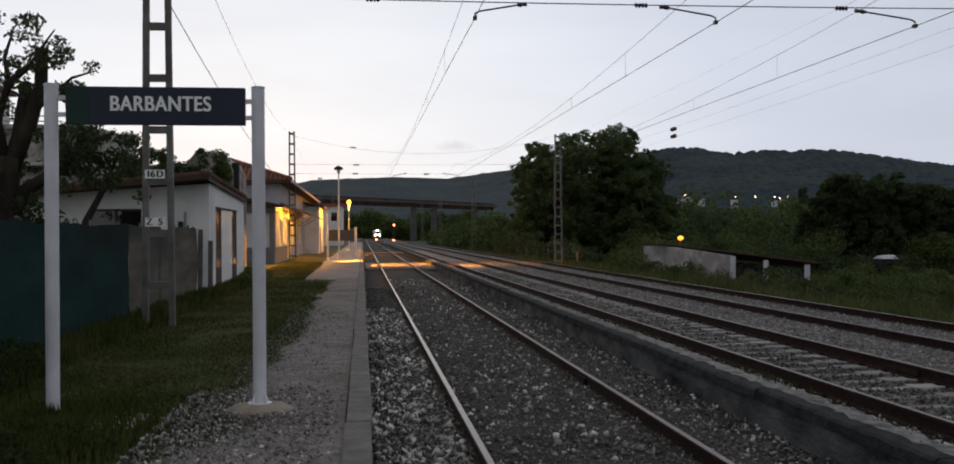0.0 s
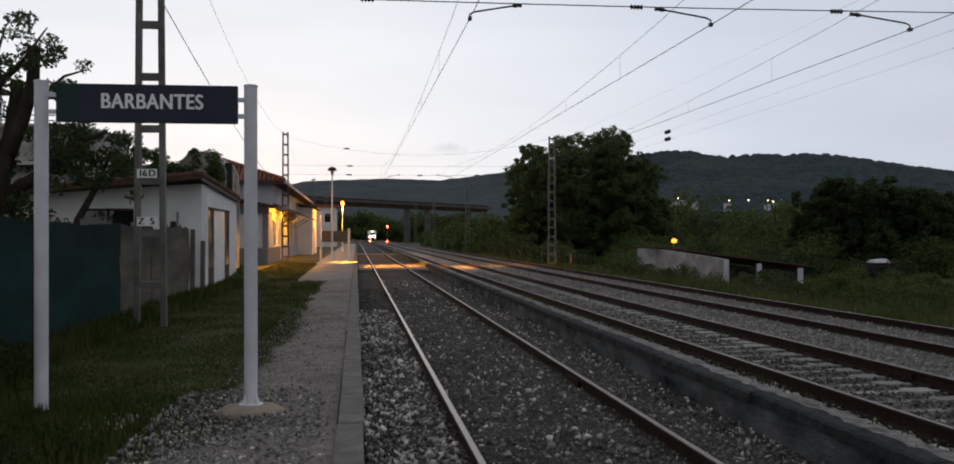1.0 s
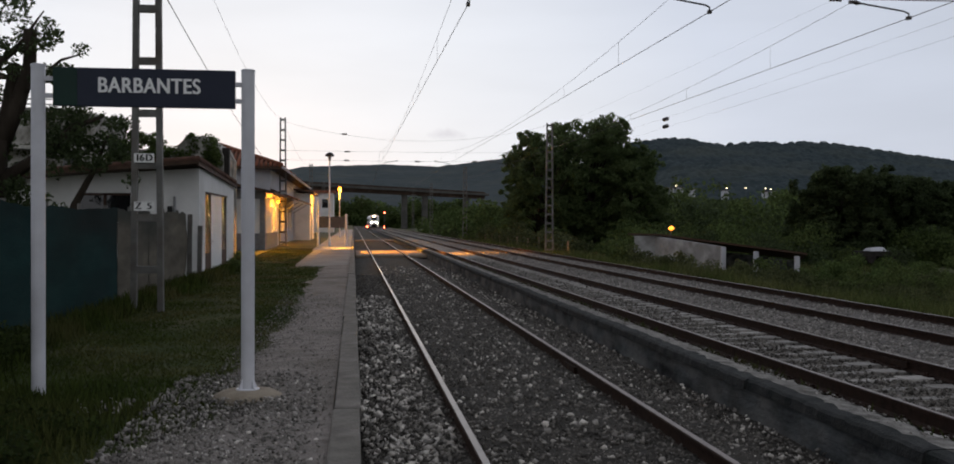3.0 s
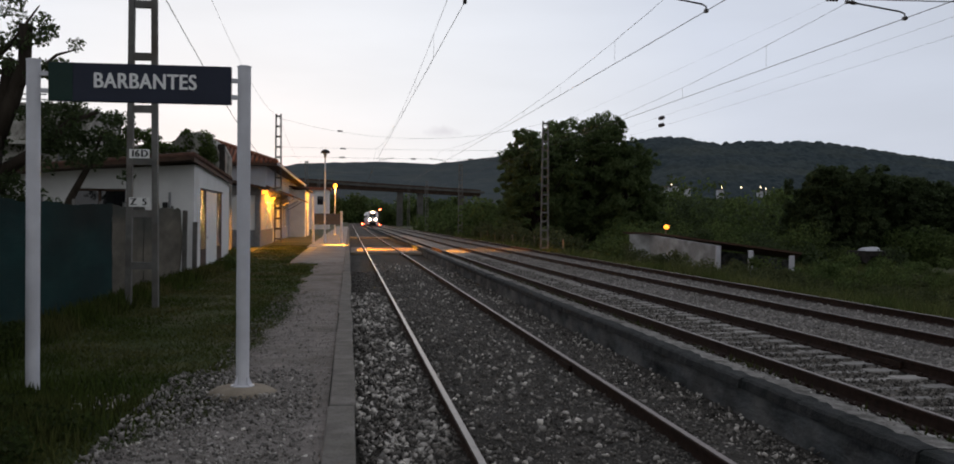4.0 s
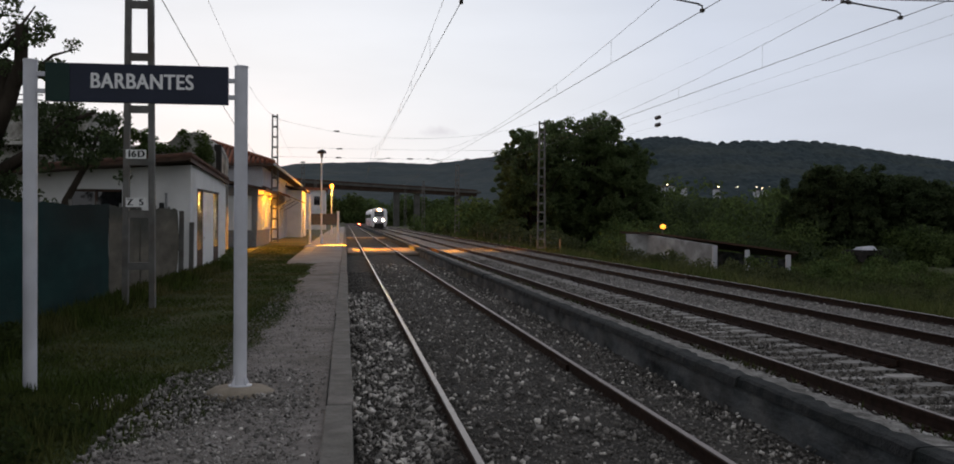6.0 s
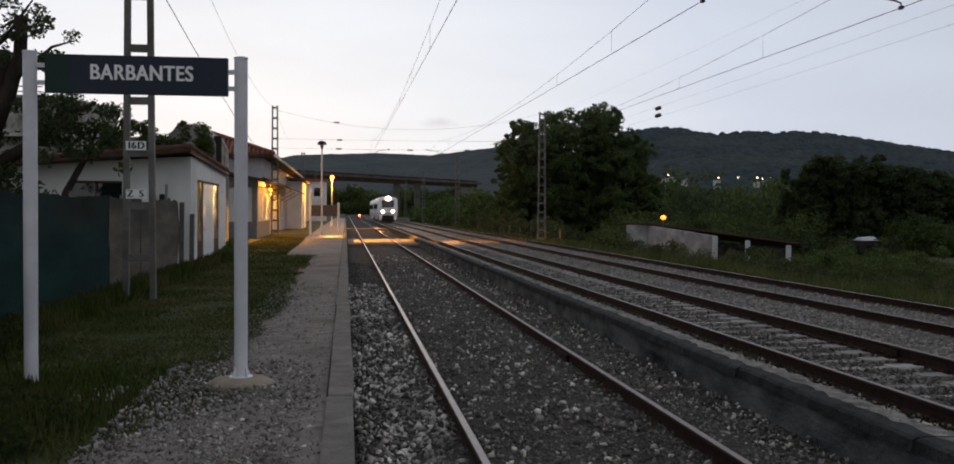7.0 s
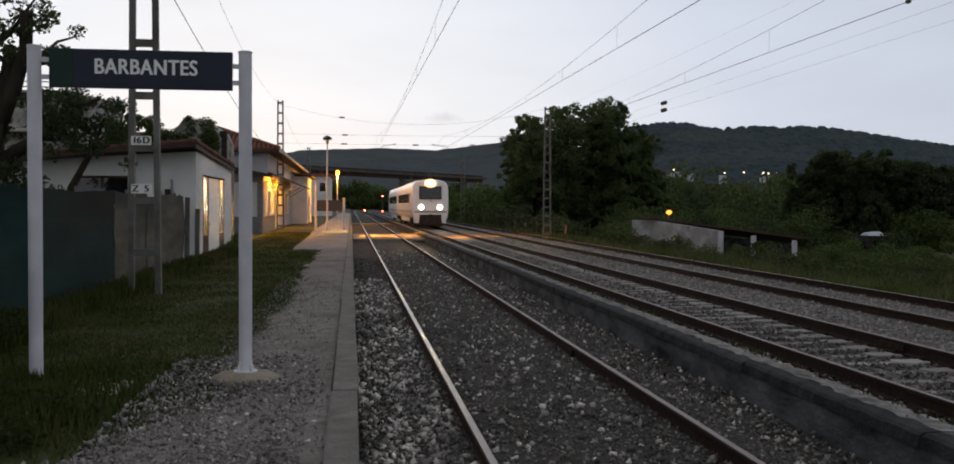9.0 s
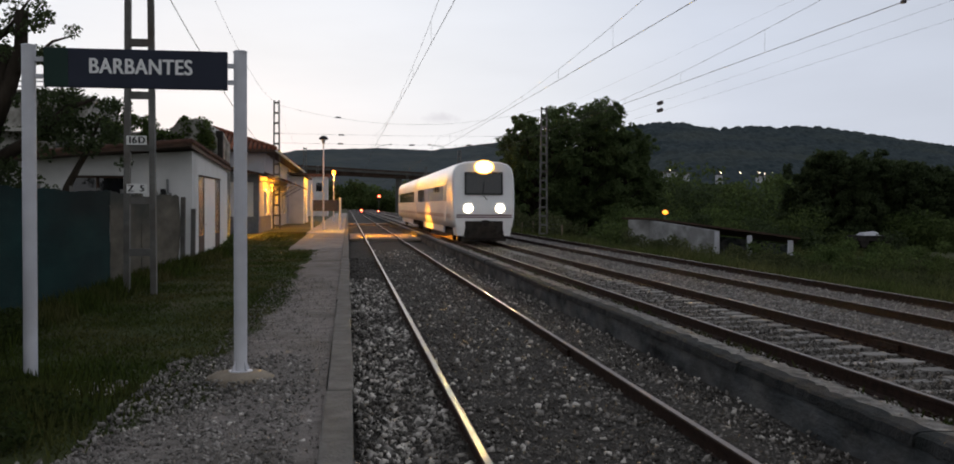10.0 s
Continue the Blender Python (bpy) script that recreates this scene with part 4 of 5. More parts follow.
# ---- station building ----
def window(parent, x, ya, yb, za, zb):
    """A framed window in a wall that faces the track at x."""
    wn = part("window", Shape().box(x - 0.02, x + 0.012, ya, yb, za, zb), M_GLASS, parent, "dark window with white frame")
    s = Shape()
    for a, b, c, d in ((ya - 0.05, ya + 0.05, za, zb), (yb - 0.05, yb + 0.05, za, zb), (ya - 0.05, yb + 0.05, zb - 0.05, zb + 0.06), (ya - 0.05, yb + 0.05, za - 0.06, za + 0.05), ((ya + yb) / 2 - 0.03, (ya + yb) / 2 + 0.03, za, zb)):
        s.box(x - 0.03, x + 0.05, a, b, c, d)
    part("frame", s, M_WHITEDOOR, wn)
    return wn


def hip_roof(parent, x0, x1, y0, y1, ze, zr, ov, label):
    """Hipped roof with its ridge along y, covered in courses of round tiles."""
    a, b, ya, yb = x0 - ov, x1 + ov, y0 - ov, y1 + ov
    xm, run = (a + b) / 2, (b - a) / 2
    ra, rb = ya + run * 0.8, yb - run * 0.8
    v = [(a, ya, ze), (b, ya, ze), (b, yb, ze), (a, yb, ze), (xm, ra, zr), (xm, rb, zr)]
    lo = [(x, y, z - 0.16) for x, y, z in v[:4]]
    r = part("roof", Shape().add(v + lo, [(0, 1, 4), (1, 2, 5, 4), (2, 3, 5), (3, 0, 4, 5), (9, 8, 7, 6), (0, 6, 7, 1), (1, 7, 8, 2), (2, 8, 9, 3), (3, 9, 6, 0)]), M_EAVE, parent, label)
    def course(p, q):
        d = (Vector(q) - Vector(p))
        me = Shape().tube([(0, 0, 0), d], 0.10, 7).mesh("roof_tile", M_TILE, True)
        o = new("roof_tile", me)
        o.parent = r
        o.location = Vector(p) + Vector((0, 0, 0.03))
    y = ya + 0.14
    while y < yb - 0.1:
        u = min(1.0, (y - ya) / (ra - ya), (yb - y) / (yb - rb))
        course((b, y, ze), (b + (xm - b) * u, y, ze + (zr - ze) * u))
        y += 0.28
    x = a + 0.14
    while x < b - 0.1:
        u = 1 - abs(x - xm) / run
        course((x, ya, ze), (x, ya + (ra - ya) * u, ze + (zr - ze) * u))
        x += 0.28
    for p, q in ((v[4], v[5]), (v[1], v[4]), (v[0], v[4])):
        part("ridge", Shape().tube([Vector(p) + Vector((0, 0, 0.1)), Vector(q) + Vector((0, 0, 0.1))], 0.14, 8), M_TILE, r, smooth=True)
    part("gutter", Shape().tube([(b + 0.05, ya, ze - 0.06), (b + 0.05, yb, ze - 0.06)], 0.07, 8), M_POST, r, "pale metal gutter")
    return r


def lean_roof(parent, name, x0, x1, y0, y1, z0, z1, label):
    """A sloping slab from (x0, z0) down to (x1, z1)."""
    return part(name, Shape().add([(x0, y0, z0), (x1, y0, z1), (x1, y1, z1), (x0, y1, z0), (x0, y0, z0 + 0.14), (x1, y0, z1 + 0.14), (x1, y1, z1 + 0.14), (x0, y1, z0 + 0.14)], [(3, 2, 1, 0), (4, 5, 6, 7), (0, 1, 5, 4), (1, 2, 6, 5), (2, 3, 7, 6), (3, 0, 4, 7)]), M_EAVE, parent, label)


def build_station():
    t = thing("station_building", "low station building with tiled roof, track side lit orange", "station", (0, 0, 0.16))
    x1 = -4.7
    # near wing: pale render over a granite plinth
    part("wing_wall", Shape().box(-12, x1, 53, 62, 0.90, 3.2), M_RENDER, t, "pale grey rendered wall")
    part("plinth", Shape().box(-12.04, x1 + 0.04, 52.96, 62, -0.3, 0.90), M_STONEBASE, t, "dark granite plinth")
    part("corner_pier", Shape().box(x1 - 0.20, x1 + 0.06, 52.93, 53.5, -0.3, 3.2), M_STONEBASE, t, "dark granite corner")
    part("cornice", Shape().box(-12.05, x1 + 0.05, 52.9, 53.0, 2.72, 3.2), M_STONEBASE, t)
    # thin cream sheet on the lamp side only; yellow lamplight is in its colour
    part("track_wall", Shape().box(x1 + 0.045, x1 + 0.07, 53.5, 62, 0.9, 3.15), M_OCHRE, t, "wall sheet with yellow lamplight in its cream colour")
    lean_roof(t, "wing_roof", -12.2, -4.1, 52.4, 62, 4.6, 2.98, "dark lean-to roof")
    for a in (56.5, 59.5):
        window(t, x1 + 0.07, a, a + 1.0, 1.0, 2.4)
    # main house under a hipped tile roof
    part("main_wall", Shape().box(-12, -5.1, 62, 100, -0.3, 4.95), M_RENDERGREY, t, "pale rendered main wall")
    hip_roof(t, -12, -5.1, 62, 100, 4.9, 6.35, 0.75, "weathered terracotta hipped roof")
    for a in (64, 68, 72, 76, 80):
        window(t, -5.09, a, a + 1.2, 0.9, 2.5)
    c = lean_roof(t, "canopy", -5.1, -3.4, 62.0, 84, 3.45, 2.8, "dark sloping canopy")
    for y in (66, 72, 78, 84):
        part("bracket", Shape().beam((-5.1, y, 2.2), (-3.9, y, 2.92), 0.07), M_GREYTRIM, c)
    # porch that stands forward of the main wall
    part("porch", Shape().box(-5.1, -3.75, 86, 96, -0.3, 4.0), M_RENDER, t, "pale rendered porch")
    lean_roof(t, "porch_roof", -5.2, -3.35, 85.5, 96.5, 4.25, 3.95, "dark porch roof")
    part("porch_door", Shape().box(-3.76, -3.71, 88.5, 90, -0.1, 2.3), M_GREYTRIM, t, "grey closed door")
    part("drain_pipe", Shape().tube([(-5.0, 85.7, 0), (-5.0, 85.7, 4.6)], 0.06, 8), M_POST, t)
    ln = part("wall_lamp", Shape().lathe([(0.05, 0.12), (0.14, 0.05), (0.16, 0)], (x1 + 0.4, 57.6, 2.72), 12), M_GREYTRIM, t)
    part("bulb", Shape().lathe([(0.03, -0.09), (0.09, -0.05), (0.09, 0)], (x1 + 0.4, 57.6, 2.71), 12), M_SODIUM, ln)
    part("arm", Shape().tube([(x1 + 0.07, 57.6, 2.85), (x1 + 0.4, 57.6, 2.85)], 0.02, 6), M_GREYTRIM, ln)
    lamp("wall_lamp_light", (x1 + 0.55, 57.5, 2.55), 420, SODIUM, 0.1)
    # added lamp with no known fixture here; it throws the orange patch on the track
    fl = part("added_floodlight", Shape().box(-4.5, -4.15, 52.1, 52.3, 2.75, 3.0), M_GREYTRIM, t, bevel=0.02)
    part("added_flood_glass", Shape().box(-4.47, -4.18, 52.08, 52.098, 2.78, 2.97), M_SODIUM, fl, "glowing amber glass of an added floodlight")
    lamp("added_flood_beam", (-4.3, 51.9, 3.05), 42000, SODIUM, 0.1, 38, (2.0, 55.8, -0.2))
    lamp("eave_lamp_light", (-3.75, 54.0, 3.0), 5000, SODIUM, 0.1, 64, (-3.9, 49.4, 0.0))
    part("eave_lamp", Shape().box(-3.95, -3.6, 54.5, 54.85, 3.02, 3.12), M_GREYTRIM, t, bevel=0.02)
    lamp("canopy_lamp_light", (-4.3, 69, 2.5), 700, SODIUM, 0.1)
    lamp("platform_lamp_light", (-3.0, 92, 3.4), 220, SODIUM, 0.1)


def street_lamp(x, y, h, lit, label):
    t = thing("street_lamp", label, "lamp", (x, y, 0.24), "platform lamps")
    part("pole", Shape().lathe([(0.09, 0), (0.09, 0.5), (0.05, 0.55), (0.04, h - 0.3)], (0, 0, 0), 12), M_POST, t)
    if lit:
        part("globe", Shape().lathe([(0.05, h - 0.3), (0.17, h - 0.2), (0.2, h - 0.05), (0.12, h + 0.08), (0.02, h + 0.1)], (0, 0, 0), 14), M_SODIUM, t, "glowing amber globe", smooth=True)
        lamp("street_lamp_light", (x + 0.1, y - 0.35, h), 1500, SODIUM, 0.15)
    else:
        part("hood", Shape().lathe([(0.27, h - 0.16), (0.25, h - 0.06), (0.15, h + 0.03), (0.03, h + 0.07)], (0, 0, 0), 16), M_BLACK, t, "dark domed hood", smooth=True)
        part("neck", Shape().lathe([(0.05, h - 0.42), (0.10, h - 0.26), (0.12, h - 0.16)], (0, 0, 0), 12), M_GREYTRIM, t)


def build_platform_things():
    street_lamp(-1.38, 58, 5.42, False, "tall unlit platform lamp with dark domed hood")
    street_lamp(-1.25, 91, 4.55, True, "lit platform lamp glowing amber")
    t = thing("notice_board", "dark station notice board on grey posts", "sign", (0, 58.5, 0.24))
    part("panel", Shape().box(-2.0, -0.5, -0.04, 0.04, 1.1, 1.75), M_SLATE, t, bevel=0.01)
    part("post", Shape().tube([(-2.05, 0, 0), (-2.05, 0, 2.7)], 0.07, 10), M_POST, t)
    part("post", Shape().tube([(-0.42, 0, 0), (-0.42, 0, 1.9)], 0.07, 10), M_POST, t)
    # near crossing is wide and pale so it catches the added orange beam
    for y0, count, lab in ((50.5, 30, "wide timber plank crossing over the siding"), (92.0, 12, "timber plank foot crossing over the siding")):
        c = thing("foot_crossing", lab, "crossing", (0, y0, 0), "crossings")
        for i in range(count):
            for a, b in ((0.12, 0.82), (1.02, 2.58), (2.76, 3.76)):
                part("plank", Shape().box(a, b, i * 0.32, i * 0.32 + 0.30, -0.14, -0.015), M_WOOD, c, bevel=0.008)
    for x, y, z, dx in ((3.45, 253, 0.5, 0), (7.9, 253, 4.1, 0), (7.95, 256, 0.3, 0)):
        s = thing("railway_signal", "railway signal showing a red light", "signal", (x, y, -0.2), "signals")
        part("post", Shape().tube([(0, 0.1, 0), (0, 0.1, z + 0.5)], 0.06, 8), M_MAST, s)
        part("head", Shape().box(-0.28, 0.28, -0.05, 0.15, z - 0.15, z + 0.7), M_BLACK, s, bevel=0.03)
        part("lens", Shape().tube([(0, -0.09, z + 0.2), (0, -0.05, z + 0.2)], 0.2, 12), M_REDLAMP, s, "glowing red lens")


# ---- far bank: shed, trees, thicket ----
def build_shed():
    t = thing("farm_shed", "low grey block shed with rusty sheet roof", "shed", (0, 0, 0))
    a, b = Vector((16.4, 56.3, 0)), Vector((19.4, 50.0, 0))
    d = (b - a).normalized()
    q = Vector((-d.y, d.x, 0))
    def wallseg(name, p0, p1, z0, z1a, z1b, m, lab=""):
        n = Vector((-(p1 - p0).y, (p1 - p0).x, 0)).normalized() * 0.2
        v = [(*p0.xy, z0), (*p1.xy, z0), (*p1.xy, z1b), (*p0.xy, z1a)]
        v += [(x + n.x, y + n.y, z) for x, y, z in v]
        return part(name, Shape().add(v, [(0, 1, 2, 3), (7, 6, 5, 4), (0, 4, 5, 1), (1, 5, 6, 2), (2, 6, 7, 3), (3, 7, 4, 0)]), m, t, lab)
    l = a + Vector((1.9, 2.6, 0))
    c = a + Vector((1.15, -0.35, 0))
    wallseg("gable_wall", a, c, -1.8, 0.93, 0.93, M_BLOCK, "pale patched wall")
    wallseg("long_wall", c, b, -1.8, 0.9, 0.42, M_BLOCK, "patched grey block wall")
    e = Vector((22.0, 46.6, 0))
    back = Vector((2.6, 2.4, 0))
    # near-black colour gives this wall the shade inside the open bay
    wallseg("back_wall", e + Vector((0.7, 1.4, 0)), a + back, -1.8, -0.25, 0.35, M_DARKWALL)
    for k, u in enumerate((0.0, 0.45, 0.98)):
        p = b.lerp(e, u)
        part("pillar", Shape().box(p.x - 0.10, p.x + 0.10, p.y - 0.10, p.y + 0.10, -1.8, 0.40 - 0.36 * u), M_RENDERGREY, t)
    v = [(*(a + Vector((-0.3, 0.3, 0))).xy, 0.98), (*(c + Vector((0.2, -0.35, 0))).xy, 0.95), (*(e + Vector((0.3, -0.3, 0))).xy, 0.12), (*(e + Vector((0.9, 1.6, 0))).xy, -0.2), (*(a + back).xy, 0.45)]
    v += [(x, y, z + 0.09) for x, y, z in v]
    part("roof", Shape().add(v, [(4, 3, 2, 1, 0), (5, 6, 7, 8, 9)] + [(i, (i + 1) % 5, 5 + (i + 1) % 5, 5 + i) for i in range(5)]), M_EAVE, t, "rusty brown sheet roof")
    lp = thing("yard_lamp", "amber yard lamp on a pole behind the shed", "lamp", (19.2, 58, -1.5))
    part("pole", Shape().tube([(0, 0.1, 0), (0, 0.1, 2.9)], 0.05, 8), M_MAST, lp)
    part("bulb", Shape().lathe([(0.05, 2.72), (0.17, 2.8), (0.17, 2.93), (0.05, 3.0)], (0, 0, 0), 12), M_SODIUM, lp, "glowing amber bulb", smooth=True)
    v = thing("covered_trailer", "pale tarpaulin over a parked trailer in the grass", "trailer", (35.8, 64, -1.0))
    s = Shape().add([(-0.7, -0.7, 0.78), (0.6, -0.7, 0.76), (0.6, 0.7, 0.76), (-0.7, 0.7, 0.78), (-0.6, -0.3, 1.0), (0.35, -0.3, 1.08), (0.35, 0.3, 1.08), (-0.6, 0.3, 1.0)], [(3, 2, 1, 0), (4, 5, 6, 7), (0, 1, 5, 4), (1, 2, 6, 5), (2, 3, 7, 6), (3, 0, 4, 7)])
    part("tarpaulin", s, M_RENDERGREY, v, "pale crumpled tarpaulin", bevel=0.08)
    part("bed", Shape().box(-1.3, 1.3, -0.85, 0.85, 0.45, 0.8), M_UNDER, v)
    for x in (-0.8, 0.8):
        part("wheel", Shape().tube([(x, -0.9, 0.3), (x, 0.9, 0.3)], 0.32, 14), M_UNDER, v)


def tree(name, x, y, zb, height, spread, label, seed, m=None, lobes=16, per=30, sprays=110, leaf=0.18, low=0.15, trunk=0.4):
    """Trunk and limbs, each limb ending in a lobe of many leaf sprays, with gaps between the lobes."""
    rng = random.Random(seed)
    t = thing(name, label, "tree", (x, y, zb))
    s = Shape()
    s.tube([(0, 0, -0.3), (0.1, 0, height * 0.2), (0.0, 0.1, height * 0.5), (0.2, 0, height * 0.8)], [trunk, trunk * 0.8, trunk * 0.5, trunk * 0.15], 10)
    cl = []
    for k in range(lobes):
        a = k * 2.4 + rng.uniform(-0.5, 0.5)
        u = low + (0.9 - low) * ((k + rng.random()) / lobes)
        wid = spread * math.sqrt(max(0.03, 1 - ((u - 0.48) / 0.56) ** 2)) * rng.uniform(0.42, 0.78)
        big = spread * rng.uniform(0.26, 0.40)
        cx, cy, cz = wid * math.cos(a), wid * math.sin(a), min(height * u, height - big * 0.9)
        z0 = height * rng.uniform(0.15, 0.45) * min(1, u * 1.6)
        s.tube([(0.05, 0, z0), (cx * 0.45, cy * 0.45, (z0 + cz) / 2 + 0.2), (cx, cy, cz)], [trunk * 0.4, trunk * 0.22, 0.04], 6)
        for q in range(per):
            d = Vector((rng.gauss(0, 1), rng.gauss(0, 1), rng.gauss(0.15, 0.9))).normalized()
            f = rng.uniform(0.35, 1.12)
            r = spread * rng.uniform(0.045, 0.11)
            cl.append((cx + d.x * big * f, cy + d.y * big * f, cz + d.z * big * f * 0.85, r, r, r * 0.7))
    part("trunk", s, M_BARK, t, smooth=True)
    leaves("crown", cl, sprays, leaf, m or M_LEAF, "", "", seed, parent=t)
    return t


def build_boundary_fence():
    t = thing("boundary_fence", "low wire fence on thin concrete posts by the far track", "fence", (13.7, 0, -0.45))
    random.seed(41)
    for k in range(9):
        y = 62 + k * 5
        part("fence_post", Shape().beam((random.uniform(-0.05, 0.05), y, -0.6), (random.uniform(-0.05, 0.05), y, 1.0 + random.uniform(-0.1, 0.1)), 0.09), M_WOOD, t)
    for z in (0.35, 0.65, 0.95):
        part("strand", Shape().tube([(0, 62, z), (0, 80, z - 0.03), (0, 102, z)], 0.006, 4), M_WIRE, t)


def build_far_bank():
    tree("broadleaf_tree", 23.6, 97, -1.3, 13.8, 6.3, "big dark broadleaf tree beside the railway", 1, lobes=38, per=36, sprays=125, low=0.06)
    tree("broadleaf_tree", 17.8, 93, -1.3, 12.3, 4.5, "dark broadleaf tree beside the railway", 2, lobes=28, per=32, sprays=115, low=0.05)
    tree("broadleaf_tree", 28.2, 98, -1.3, 11.4, 4.3, "dark broadleaf tree with a rounded flank", 9, lobes=26, per=32, sprays=110, low=0.05)
    for k, (x, y, h, sp) in enumerate(((37.5, 72, 7.7, 4.4), (42, 73, 7.0, 4.6), (49, 76, 6.6, 4.8), (56, 78, 7.2, 5.2), (63, 82, 7.0, 5.0))):
        tree("broadleaf_tree", x, y, -1.4, h, sp, "spreading dark tree behind the meadow", 20 + k, M_LEAFSHADE, lobes=30, per=36, sprays=105, leaf=0.18, low=0.04)
    rng = random.Random(4)
    def belt(name, n, fx, fy, h, r, label, seed, per, leaf, m):
        cl = []
        for k in range(n):
            x, y = fx(rng), fy(rng)
            rr = r * rng.uniform(0.6, 1.3)
            hh = h * rng.uniform(0.35, 1.0)
            z = ground_height(x, y) + hh * rng.random()
            cl.append((x, y, z, rr, rr, rr * 0.8))
        leaves(name, cl, per, leaf, m, label, "bushes", seed)
    belt("bramble_thicket", 170, lambda q: q.uniform(13.8, 17), lambda q: q.uniform(66, 150), 1.9, 0.8, "low dark bramble thicket along the far track", 51, 260, 0.20, M_LEAFBARE)
    belt("bush_thicket", 120, lambda q: q.uniform(19, 48), lambda q: q.uniform(64, 84), 2.9, 1.45, "dense dark bushes behind the meadow", 52, 620, 0.20, M_LEAFDARK)
    # dark-leaved clumps mixed in as the shade between the lighter bushes
    belt("shade_thicket", 80, lambda q: q.uniform(19, 50), lambda q: q.uniform(61, 80), 2.6, 1.15, "darker bushes that stand for shade in the thicket behind the shed", 63, 520, 0.18, M_LEAFSHADE)
    belt("wood_edge", 170, lambda q: q.uniform(24, 120), lambda q: q.uniform(100, 150), 6.4, 2.7, "dark woodland edge in the valley", 53, 560, 0.38, M_LEAFDARK)
    # dark-leaved tops painted as shadow among the woodland edge
    belt("shade_wood", 110, lambda q: q.uniform(30, 125), lambda q: q.uniform(98, 140), 6.6, 2.3, "darker tree tops that stand for shade in the valley wood", 64, 480, 0.34, M_LEAFSHADE)
    belt("valley_wood", 520, lambda q: q.uniform(60, 330), lambda q: q.uniform(240, 420), 14.5, 4.5, "broad dark wood on the valley floor", 58, 170, 1.0, M_LEAFDARK)
    belt("far_thicket", 420, lambda q: q.uniform(-40, 120), lambda q: q.uniform(478, 520), 14.0, 4.5, "dark trees beyond the end of the station", 54, 260, 1.1, M_LEAFDARK)
    belt("track_wood", 150, lambda q: q.uniform(14, 24), lambda q: q.uniform(110, 200), 5.0, 1.8, "dark wood beside the line", 55, 260, 0.4, M_LEAFDARK)
    belt("shed_weeds", 260, lambda q: q.uniform(14.0, 20.5), lambda q: q.uniform(41, 49.5), 1.0, 0.40, "overgrown weeds before the shed", 57, 170, 0.10, M_LEAFBARE)
    belt("meadow_weeds", 420, lambda q: q.uniform(14.2, 34.0), lambda q: q.uniform(27, 46), 0.75, 0.36, "tall mixed weeds in the meadow", 59, 150, 0.085, M_LEAFBARE)
    belt("meadow_shrubs", 90, lambda q: q.uniform(20.0, 36.0), lambda q: q.uniform(36, 54), 1.3, 0.62, "low dark shrubs in the meadow", 60, 330, 0.11, M_LEAFDARK)
    belt("hut_shrubs", 14, lambda q: q.uniform(-3.9, -3.5), lambda q: q.uniform(30.6, 33.5), 0.5, 0.28, "small dark shrubs at the hut wall", 56, 220, 0.08, M_LEAFDARK)


